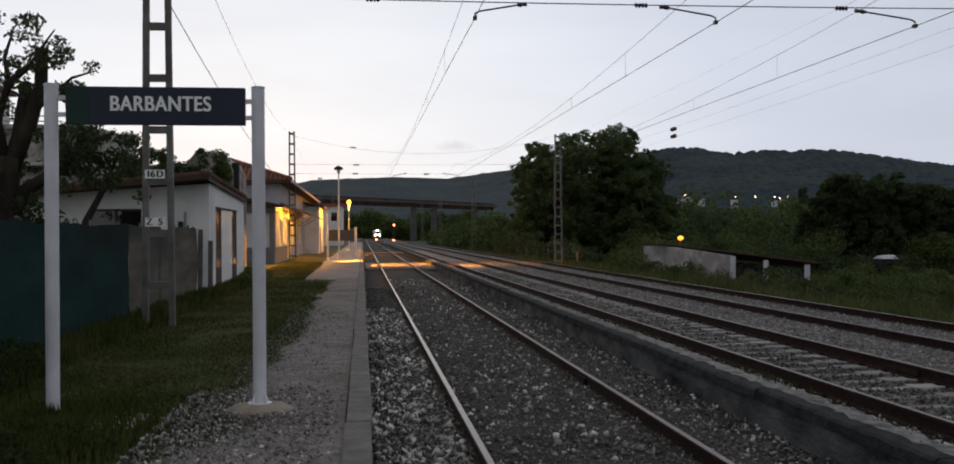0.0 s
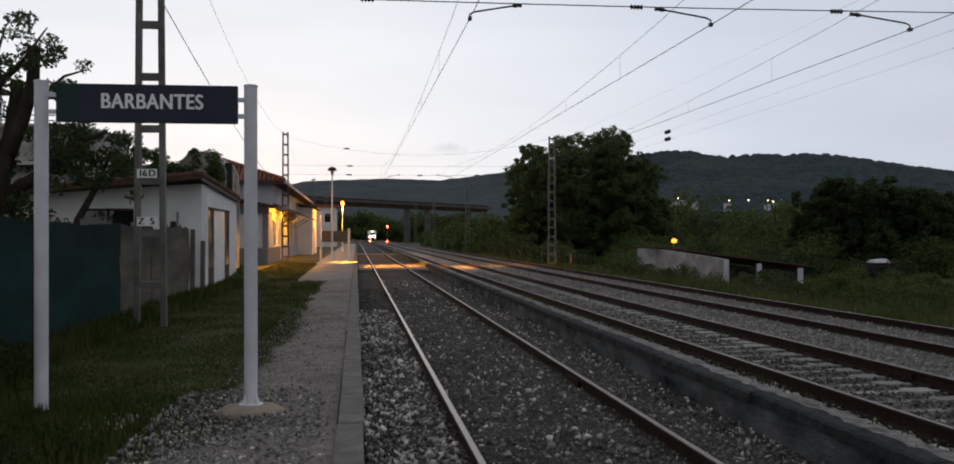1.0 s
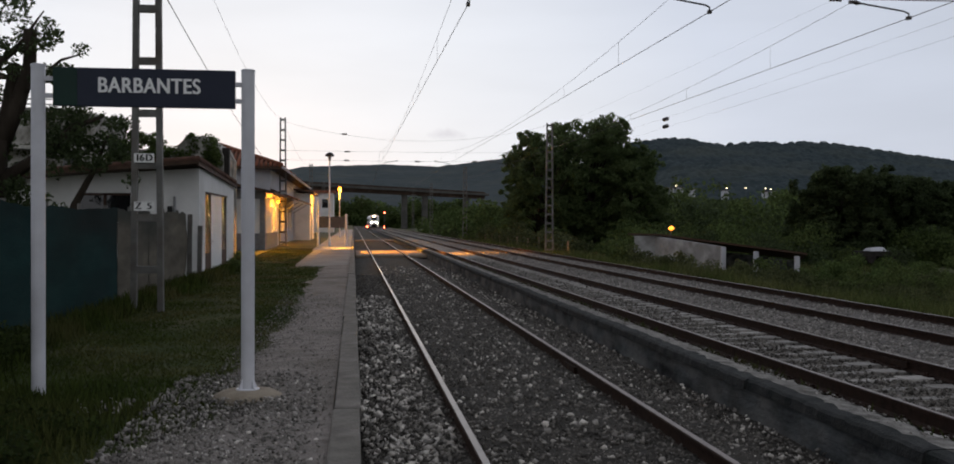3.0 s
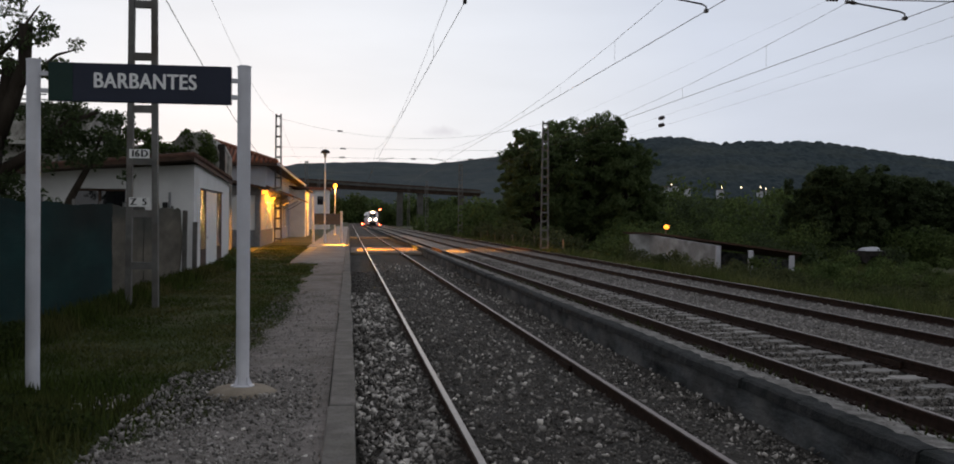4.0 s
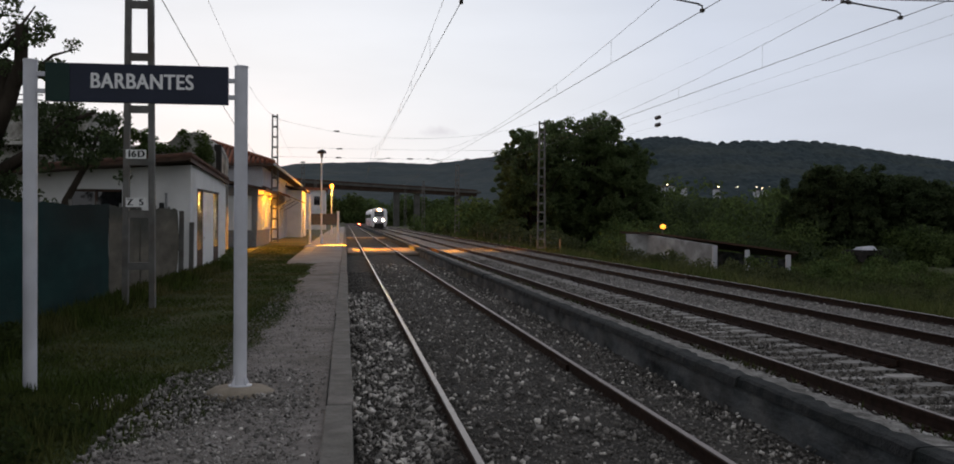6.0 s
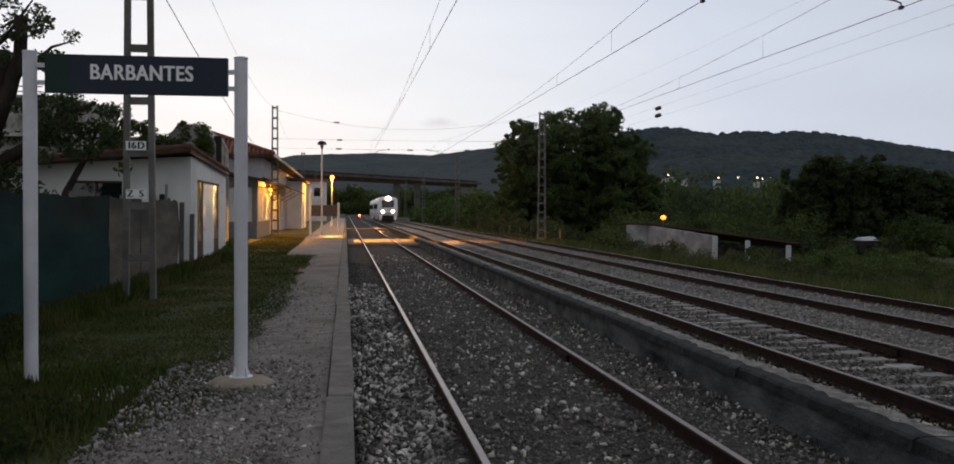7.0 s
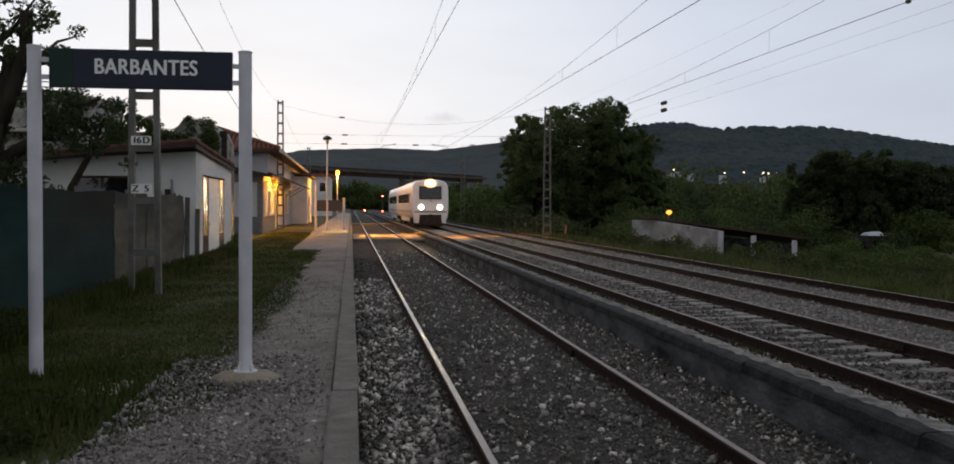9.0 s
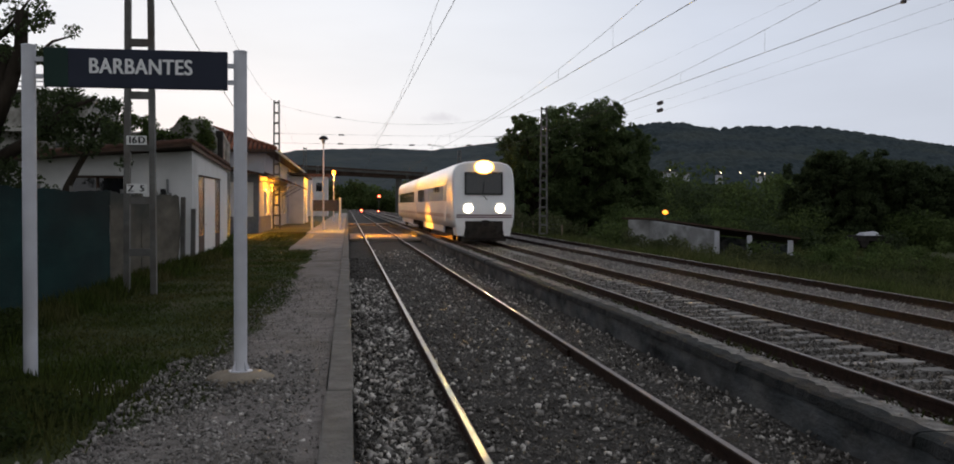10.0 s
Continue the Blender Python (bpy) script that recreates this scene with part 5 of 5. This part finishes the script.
# ---- left background ----
def build_left_background():
    t = thing("pruned_tree", "gnarled pruned tree with tufts of new leaves", "tree", (-6.9, 20.5, 0.1))
    s = Shape()
    def limb(pts, rad):
        s.tube(pts, rad, 9)
    limb([(-0.35, 0, -0.2), (-0.30, 0, 1.6), (-0.25, 0, 2.6), (-0.15, 0, 3.2)], [0.36, 0.33, 0.31, 0.26])
    limb([(-0.2, 0, 2.6), (0.05, 0.1, 3.6), (0.15, 0.1, 4.4), (0.20, 0, 4.7)], [0.22, 0.17, 0.13, 0.12])
    limb([(-0.25, 0, 3.0), (-0.35, -0.1, 3.9), (-0.1, 0, 4.7), (0.25, 0, 5.0)], [0.18, 0.13, 0.09, 0.05])
    limb([(0.0, 0, 2.4), (0.7, 0.1, 2.9), (1.4, 0, 3.5), (1.9, 0.1, 3.7)], [0.15, 0.11, 0.07, 0.03])
    limb([(0.9, 0.3, 0.6), (1.3, 0.2, 1.9), (1.75, 0.1, 2.7), (2.0, 0, 3.3)], [0.09, 0.08, 0.06, 0.03])
    limb([(0.2, 0, 4.0), (0.6, 0, 4.35), (1.0, 0.1, 4.4)], [0.09, 0.06, 0.03])
    limb([(-0.2, 0.05, 2.8), (0.25, 0.05, 3.9), (0.48, 0.05, 4.7), (0.50, 0.05, 5.4)], [0.20, 0.16, 0.13, 0.125])
    limb([(-0.1, 0, 4.6), (-0.2, 0, 5.2), (-0.05, 0.1, 5.8)], [0.06, 0.04, 0.015])
    limb([(0.25, 0, 5.0), (0.55, 0, 5.45), (0.8, -0.1, 5.75)], [0.04, 0.03, 0.012])
    limb([(0.6, 0, 4.35), (1.1, 0, 4.8), (1.5, 0.1, 4.95)], [0.04, 0.03, 0.012])
    part("trunk", s, M_BARK, t, smooth=True)
    rng = random.Random(7)
    cl = []
    for cx, cz, n, r in ((0.2, 5.1, 6, 0.46), (-0.35, 5.0, 5, 0.45), (0.9, 4.5, 5, 0.36), (1.3, 4.1, 4, 0.25), (1.9, 3.45, 14, 0.40), (1.5, 3.2, 10, 0.38), (2.2, 3.0, 8, 0.32), (-0.7, 2.6, 6, 0.45), (-0.6, 4.2, 9, 0.4), (0.6, 3.4, 8, 0.3), (0.0, 5.6, 7, 0.40), (0.7, 5.4, 5, 0.36), (1.25, 4.8, 6, 0.36), (-0.2, 2.7, 22, 0.45), (0.3, 2.1, 18, 0.45), (1.0, 3.0, 12, 0.40), (1.7, 2.8, 10, 0.35)):
        for k in range(n):
            cl.append((cx + rng.gauss(0, r * 0.8), rng.gauss(0, 0.4), cz + rng.gauss(0, r * 0.7), 0.2, 0.2, 0.16))
    leaves("foliage", cl, 70, 0.078, M_LEAFSHADE, "", "", 71, parent=t)
    h = thing("village_house", "white village house with dark windows on the slope", "house", (-27.5, 62, 5.0), "village houses")
    part("wall", Shape().box(-7, 3.4, 0, 9, -4, 6.4), M_RENDER, h)
    part("roof", Shape().box(-7.4, 3.8, -0.4, 9.4, 6.4, 6.75), M_EAVE, h, bevel=0.05)
    for x in (-1.2, 1.2):
        for z in (3.6, 0.8):
            part("window", Shape().box(x, x + 0.8, -0.03, 0.1, z, z + 1.6), M_GLASS, h)
    h = thing("village_house", "weathered grey stone house half hidden by a tree", "house", (-19.2, 60, 3.4), "village houses")
    part("wall", Shape().box(-4, 4.2, 0, 8, -4, 4.6), M_OLDWALL, h)
    part("balcony", Shape().box(-3.6, 3.0, -1.1, 0, 2.4, 2.6), M_OLDWALL, h)
    part("parapet", Shape().box(-4.2, 3.0, -0.2, 8.2, 4.6, 4.85), M_OLDWALL, h)
    for z in (5.05, 5.35):
        part("railing", Shape().tube([(-3.8, -0.1, z), (1.8, -0.1, z)], 0.04, 6), M_GREYTRIM, h)
    ivy = [(rng.uniform(-4, 4.4), rng.uniform(-0.4, 0.2), rng.uniform(-2, 4.6), 0.5, 0.4, 0.45) for k in range(26)]
    leaves("ivy", ivy, 110, 0.16, M_LEAFBARE, "dull green ivy", "", 75, parent=h)
    for x in (-2.4, 0.4, 2.4):
        part("window", Shape().box(x, x + 0.9, -0.03, 0.1, 0.4, 1.9), M_GLASS, h)
    h = thing("village_house", "ruined house wall overgrown with ivy", "house", (-7.8, 44.5, 0.1), "village houses")
    part("wall", Shape().add([(-2.6, 0, -0.3), (2.1, 0, -0.3), (2.1, 0, 4.5), (1.8, 0, 5.1), (1.3, 0, 5.35), (0.5, 0, 5.3), (0.0, 0, 4.7), (-1.2, 0, 4.75), (-2.6, 0, 4.6), (-2.6, 5, -0.3), (2.1, 5, -0.3), (2.1, 5, 4.5), (1.8, 5, 5.1), (1.3, 5, 5.35), (0.5, 5, 5.3), (0.0, 5, 4.7), (-1.2, 5, 4.75), (-2.6, 5, 4.6)], [tuple(range(9)), tuple(range(17, 8, -1))] + [(k, 9 + k, 9 + (k + 1) % 9, (k + 1) % 9) for k in range(9)]), M_OLDWALL, h)
    cl = [(rng.uniform(-2.8, 1.9), rng.uniform(-0.3, 0.4), rng.uniform(4.2, 5.3) - 0.25 * max(0, u), 0.32, 0.32, 0.24) for u in [rng.uniform(-1, 1) for k in range(64)]]
    leaves("ivy", cl, 150, 0.12, M_LEAFDARK, "dark ivy", "", 72, parent=h)
    part("chimney", Shape().box(2.02, 2.32, 0.2, 0.6, 3.5, 4.85), M_UNDER, h, "dark chimney stack", bevel=0.03)
    cl = []
    for k in range(120):
        x, y = rng.uniform(-45, -9), rng.uniform(42, 56)
        cl.append((x, y, ground_height(x, y) + rng.uniform(-0.4, 0.6), 0.9, 0.9, 0.6))
    leaves("garden_bushes", cl, 200, 0.24, M_LEAFDARK, "dark garden bushes on the village slope", "bushes", 73)
    h = thing("village_house", "far white village houses beyond the station", "house", (-6.5, 150, 0), "village houses")
    part("wall", Shape().box(-6, 3.5, 0, 8, 0, 6.0), M_RENDER, h)
    part("roof", Shape().box(-6.3, 3.8, -0.3, 8.3, 6.0, 6.4), M_TILE, h)
    for x in (-3, -0.5, 1.8):
        for z in (1.2, 3.8):
            part("window", Shape().box(x, x + 0.9, -0.03, 0.1, z, z + 1.3), M_GLASS, h)


# ---- hills and viaduct ----
def ridge(name, pts, y, depth, label, seed, columns=520, rows=26, crown=0.0):
    """A wooded hillside whose crest runs through (x, z) pairs at y; crown: height of the domed tree tops on it."""
    xs = np.linspace(pts[0][0], pts[-1][0], columns)
    zc = np.interp(xs, [p[0] for p in pts], [p[1] for p in pts])
    s = Shape()
    v = []
    for j in range(rows):
        u = j / (rows - 1)
        yy = y + depth * (u - 1)
        for x, z in zip(xs, zc):
            h = -3 + (z - crown * 0.8 + 3) * u ** 1.08
            h += noise.noise((x * 0.006, u * 4, seed)) * 0.10 * z * (1 - u) * u
            if crown:
                near = noise.voronoi((x / 11.0, yy / 11.0, seed))[0][0]
                h += crown * (0.9 - 1.3 * near * near) + 1.3 * noise.noise((x * 0.31, yy * 0.31, seed))
            else:
                h += noise.noise((x * 0.05, u * 20, seed)) * 0.016 * z * u
            v.append((x, yy, h))
    n = len(xs)
    s.add(v, [(j * n + i, j * n + i + 1, (j + 1) * n + i + 1, (j + 1) * n + i) for j in range(rows - 1) for i in range(n - 1)])
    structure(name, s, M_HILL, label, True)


def build_hills():
    ridge("backdrop_hill", [(-2600, 60), (-1200, 70), (-500, 80), (-260, 75), (-100, 112), (60, 118), (170, 115), (320, 135), (420, 128), (600, 118), (1100, 90)], 2000, 900, "distant wooded hills beyond the valley", 1)
    ridge("backdrop_hill", [(1050, 102), (1200, 92), (1500, 78), (2600, 60)], 1540, 680, "far shoulder of the wooded hill", 3, 120)
    ridge("backdrop_hill", [(330, 60), (400, 112), (440, 131), (468, 137), (483, 139), (514, 140), (544, 139), (563, 134), (590, 132), (620, 134), (647, 137), (668, 135), (710, 136), (752, 138), (794, 134), (848, 128), (902, 120), (956, 114), (1009, 108), (1052, 102)], 1540, 680, "dark wooded hill across the valley", 2, 520, 110, 7.0)
    # lights and houses at the foot of the hill
    for u, z, w in ((474, 43, 16), (490, 44, 12), (510, 42, 9), (562, 41, 10), (626, 40, 8), (640, 41, 10)):
        h = thing("far_house", "pale far house at the foot of the hill", "house", (u * 0.70, 1010, z - 6.0), "far houses")
        part("wall", Shape().box(-w * 0.3, w * 0.3, 0, 6, -8, 1.2), M_RENDERGREY, h)
        part("roof", Shape().add([(-w * 0.33, -0.4, 1.2), (w * 0.33, -0.4, 1.2), (w * 0.33, 6.4, 1.2), (-w * 0.33, 6.4, 1.2), (-w * 0.33, 3, 2.2), (w * 0.33, 3, 2.2)], [(0, 1, 5, 4), (2, 3, 4, 5), (1, 2, 5), (3, 0, 4), (3, 2, 1, 0)]), M_TILEDARK, h)
    for x, z in ((402, 40), (446, 40), (452, 39), (461, 40), (345, 42), (424, 40)):
        h = thing("far_lamp", "tiny lit lamp in the far village", "lamp", (x, 1030, 0), "far lamps")
        part("bulb", Shape().lathe([(0.2, z - 0.8), (0.55, z), (0.2, z + 0.5)], (0, 0, 0), 8), M_WHITELAMP, h)
        part("pole", Shape().tube([(0, 0, 0), (0, 0, z - 0.8)], 0.15, 6), M_MAST, h)
    # motorway viaduct across the line
    v = thing("viaduct", "dark road viaduct crossing the valley behind the station", "bridge", (0, 0, 0))
    a, b = Vector((-30, 420, 17.3)), Vector((62, 470, 14.5))
    part("deck", Shape().beam(a + Vector((0, 0, 0.4)), b + Vector((0, 0, 0.4)), 9, 1.0), M_PIER, v)
    part("girder", Shape().beam(a + Vector((0, -3.6, -0.5)), b + Vector((0, -3.6, -0.2)), 0.5, 2.6), M_DECK, v, "rust-brown steel girder")
    part("girder", Shape().beam(a + Vector((0, 3.6, -0.5)), b + Vector((0, 3.6, -0.2)), 0.5, 2.6), M_DECK, v, "rust-brown steel girder")
    part("parapet", Shape().beam(a + Vector((0, -4.6, 1.2)), b + Vector((0, -4.6, 1.2)), 0.3, 0.9), M_DECK, v)
    for u in (0.10, 0.575, 0.68, 0.90):
        p = a.lerp(b, u)
        part("pier", Shape().box(p.x - 1.3, p.x + 1.3, p.y - 2.2, p.y + 2.2, -2, p.z - 1.6), M_PIER, v, "pale concrete pier", bevel=0.2)


# ---- the train ----
def train_ring(y, k=1.0, lean=0.0, zmin=0.72):
    half = [(1.33, zmin), (1.40, 1.15), (1.425, 1.7), (1.425, 2.4), (1.41, 2.9), (1.39, 3.15), (1.31, 3.39), (1.13, 3.57), (0.80, 3.66), (0.38, 3.70)]
    pts = half + [(0, 3.71)] + [(-x, z) for x, z in reversed(half)]
    return [(x * k, y + lean * max(0, z - 1.3), 2.0 + (z - 2.0) * (0.5 + 0.5 * k)) for x, z in pts]


def build_car(parent, y0, y1, front, rear):
    rings = []
    if front:
        rings += [train_ring(y0, 0.935, 0.13), train_ring(y0 + 0.08, 0.975, 0.13), train_ring(y0 + 0.3, 0.997, 0.11), train_ring(y0 + 1.0, 1.0, 0.04)]
    else:
        rings += [train_ring(y0, 0.97), train_ring(y0 + 0.1, 1.0)]
    rings += [train_ring(y0 + 2.5), train_ring((y0 + y1) / 2), train_ring(y1 - 0.4)]
    rings += [train_ring(y1, 0.96)]
    n = len(rings[0])
    s = Shape()
    s.v = [p for r in rings for p in r]
    for j in range(len(rings) - 1):
        for i in range(n):
            s.f.append((j * n + i, j * n + (i + 1) % n, (j + 1) * n + (i + 1) % n, (j + 1) * n + i))
            s.s.append(0)
    s.add(rings[0], [tuple(range(n))])
    s.add(rings[-1], [tuple(range(n - 1, -1, -1))])
    body = part("carriage_body", s, M_TRAIN, parent, "white lacquered carriage body")
    for p in body.data.polygons:
        p.use_smooth = len(p.vertices) == 4
    for side in (-1, 1):
        for z0, z1 in ((1.16, 1.21), (1.25, 1.30)):
            part("stripe", Shape().box(min(side * 1.405, side * 1.418), max(side * 1.405, side * 1.418), y0 + 0.9, y1 - 0.3, z0, z1), M_STRIPE, body, "plum stripe")
        y = y0 + (4.2 if front else 1.6)
        while y < y1 - 2.6:
            part("window_pane", Shape().box(min(side * 1.405, side * 1.432), max(side * 1.405, side * 1.432), y, y + 1.50, 1.93, 2.68), M_GLASS, body, bevel=0.01)
            y += 1.75
        dy = y0 + 2.7 if front else y1 - 1.9
        part("door", Shape().box(min(side * 1.40, side * 1.435), max(side * 1.40, side * 1.435), dy, dy + 0.95, 0.95, 2.9), M_TRAIN, body, bevel=0.01)
        part("door_pane", Shape().box(min(side * 1.42, side * 1.441), max(side * 1.42, side * 1.441), dy + 0.2, dy + 0.75, 1.9, 2.7), M_GLASS, body)
        part("skirt", Shape().box(min(side * 1.22, side * 1.30), max(side * 1.22, side * 1.30), y0 + 5.2, y1 - 5.0, 0.38, 0.80), M_TRAIN, body, bevel=0.02)
    for yb in (y0 + 3.4, y1 - 3.4):
        b = part("bogie", Shape().box(-1.15, 1.15, yb - 1.7, yb + 1.7, 0.35, 0.8), M_UNDER, parent, "grimy bogie", bevel=0.04)
        for w in (-1.1, 1.1):
            part("wheelset", Shape().tube([(-0.90, yb + w, 0.44), (-0.78, yb + w, 0.44)], 0.43, 18).tube([(0.78, yb + w, 0.44), (0.90, yb + w, 0.44)], 0.43, 18).tube([(-0.8, yb + w, 0.44), (0.8, yb + w, 0.44)], 0.08, 8), M_UNDER, b)
    part("underframe", Shape().box(-1.15, 1.15, y0 + 0.5, y1 - 0.4, 0.55, 0.95).box(-1.0, 1.0, y0 + 6, y1 - 6, 0.3, 0.6), M_UNDER, parent)
    for y in (y0 + 7, y1 - 6):
        part("roof_unit", Shape().box(-0.6, 0.6, y, y + 2.2, 3.66, 3.80), M_TRAIN, body, bevel=0.05)
    return body


def face_plate(x0, x1, z0, z1, y, thick=0.02):
    """A plate lying on the leaning front, in the train's space."""
    def fy(z):
        return y + 0.13 * max(0, z - 1.3)
    v = [(x0, fy(z0), z0), (x1, fy(z0), z0), (x1, fy(z1), z1), (x0, fy(z1), z1)]
    v += [(a, b - thick, c) for a, b, c in v]
    return Shape().add(v, [(0, 1, 2, 3), (7, 6, 5, 4), (0, 4, 5, 1), (1, 5, 6, 2), (2, 6, 7, 3), (3, 7, 4, 0)])


def build_train():
    t = thing("passenger_train", "white two-car passenger train with headlamps lit", "train")
    front = build_car(t, 0.0, 23.3, True, False)
    build_car(t, 23.8, 47.2, False, True)
    part("gangway", Shape().box(-0.9, 0.9, 23.2, 23.9, 0.9, 3.4), M_UNDER, t, "dark rubber gangway")
    part("windscreen", face_plate(-0.80, 0.80, 2.24, 3.14, -0.005, 0.025), M_GLASS, front, "wide dark windscreen", bevel=0.008)
    fr = Shape()
    for a, b, c, d in ((-0.86, 0.86, 3.14, 3.2), (-0.86, 0.86, 2.18, 2.24), (-0.86, -0.80, 2.24, 3.14), (0.80, 0.86, 2.24, 3.14)):
        q = face_plate(a, b, c, d, -0.005, 0.04)
        fr.add(q.v, q.f)
    part("windscreen_frame", fr, M_BLACK, front)
    part("wiper", Shape().beam((-0.05, -0.02, 2.2), (0.12, -0.0, 1.95), 0.03).beam((-0.05, -0.02, 2.2), (0.02, 0.08, 2.75), 0.02), M_BLACK, front)
    for z0, z1 in ((1.16, 1.21), (1.25, 1.30)):
        part("stripe", face_plate(-1.24, 1.24, z0, z1, -0.004, 0.012), M_STRIPE, front, "plum stripe")
    for x in (-0.72, 0.72):
        h = part("headlamp", Shape().tube([(x, 0.03, 1.58), (x, -0.04, 1.58)], 0.25, 24), M_TRAIN, front)
        # oversized disc; its emission stands in for glare round the lens
        part("glare_reflector", Shape().tube([(x, -0.038, 1.58), (x, -0.05, 1.58)], 0.235, 24), M_WHITEGLARE, h, "oversized white reflector glowing as lamp glare")
        part("lens", Shape().tube([(x, -0.045, 1.58), (x, -0.07, 1.58)], 0.14, 20), M_HEAD, h, "glowing white headlamp lens")
    def oval(pts, radii):
        o = Shape().tube(pts, radii, 28)
        o.v = [(x, y, 3.42 + (z - 3.42) * 0.68) for x, y, z in o.v]
        return o
    h = part("top_headlamp", oval([(0, 0.5, 3.42), (0, 0.13, 3.42)], [0.40, 0.44]), M_GREYTRIM, front)
    # oversized ovals whose emission imitates the top lamp's amber and white glare
    part("glare_reflector", oval([(0, 0.16, 3.42), (0, 0.085, 3.42)], [0.30, 0.46]), M_AMBERGLARE, h, "oversized amber reflector glowing as lamp glare")
    part("glare_bowl", oval([(0, 0.084, 3.42), (0, 0.075, 3.42)], 0.38), M_WHITEGLARE, h, "white bowl glowing as lamp glare")
    for x in (-0.17, 0.17):
        part("lens", Shape().tube([(x, 0.072, 3.42), (x, 0.05, 3.42)], 0.042, 16), M_HEADTOP, h, "glowing amber headlamp lens")
        # added tube narrows the beam; its own glow keeps it from showing dark
        part("hood", Shape().tube([(x, 0.0745, 3.42), (x, -0.20, 3.42)], 0.046, 16, caps=False).tube([(x, 0.0745, 3.42), (x, -0.20, 3.42)], 0.050, 16, caps=False), M_WHITEGLARE, h, "added glowing tube that narrows the lamp beam")
    # lower front: dark coupler bay between white side skirts
    for s in (-1, 1):
        part("front_skirt", Shape().add([(s * 1.27, 0.05, 0.9), (s * 0.80, -0.03, 0.9), (s * 0.92, 0.0, 0.35), (s * 1.2, 0.08, 0.35), (s * 1.3, 1.4, 0.9), (s * 0.8, 1.4, 0.9), (s * 0.92, 1.4, 0.35), (s * 1.2, 1.4, 0.35)], [(0, 1, 2, 3), (7, 6, 5, 4), (0, 4, 5, 1), (1, 5, 6, 2), (2, 6, 7, 3), (3, 7, 4, 0)]), M_TRAIN, front, bevel=0.02)
    ap = part("coupler_bay", Shape().box(-0.86, 0.86, -0.035, 0.6, 0.22, 1.02), M_UNDER, front, "dark coupler bay", bevel=0.05)
    part("coupler", Shape().tube([(0, -0.5, 0.95), (0, 0.1, 0.95)], 0.09, 10).box(-0.14, 0.14, -0.6, -0.4, 0.8, 1.06), M_UNDER, ap)
    part("plough", Shape().box(-1.0, 1.0, 0.1, 0.2, 0.12, 0.4), M_UNDER, ap)
    for s in (-1, 1):
        part("buffer", Shape().tube([(s * 0.5, -0.35, 0.62), (s * 0.5, 0.1, 0.62)], 0.05, 8).tube([(s * 0.5, -0.38, 0.62), (s * 0.5, -0.34, 0.62)], 0.15, 12), M_UNDER, ap)
    return t


build_ground()
build_beds()
build_sign()
build_masts()
build_wires()
build_fence()
build_hut()
build_station()
build_platform_things()
build_shed()
build_boundary_fence()
build_far_bank()
build_left_background()
build_hills()
train = build_train()
build_grass()
build_stones()
build_tracks()


def motions():
    rows = []
    for k in range(21):
        s = 10 - k * 0.5
        rows.append((k * 0.5, pose(6.04, 43.4 + 31.5 * s + 0.55 * s * s, 0)))
    walk(train, rows)


motions()
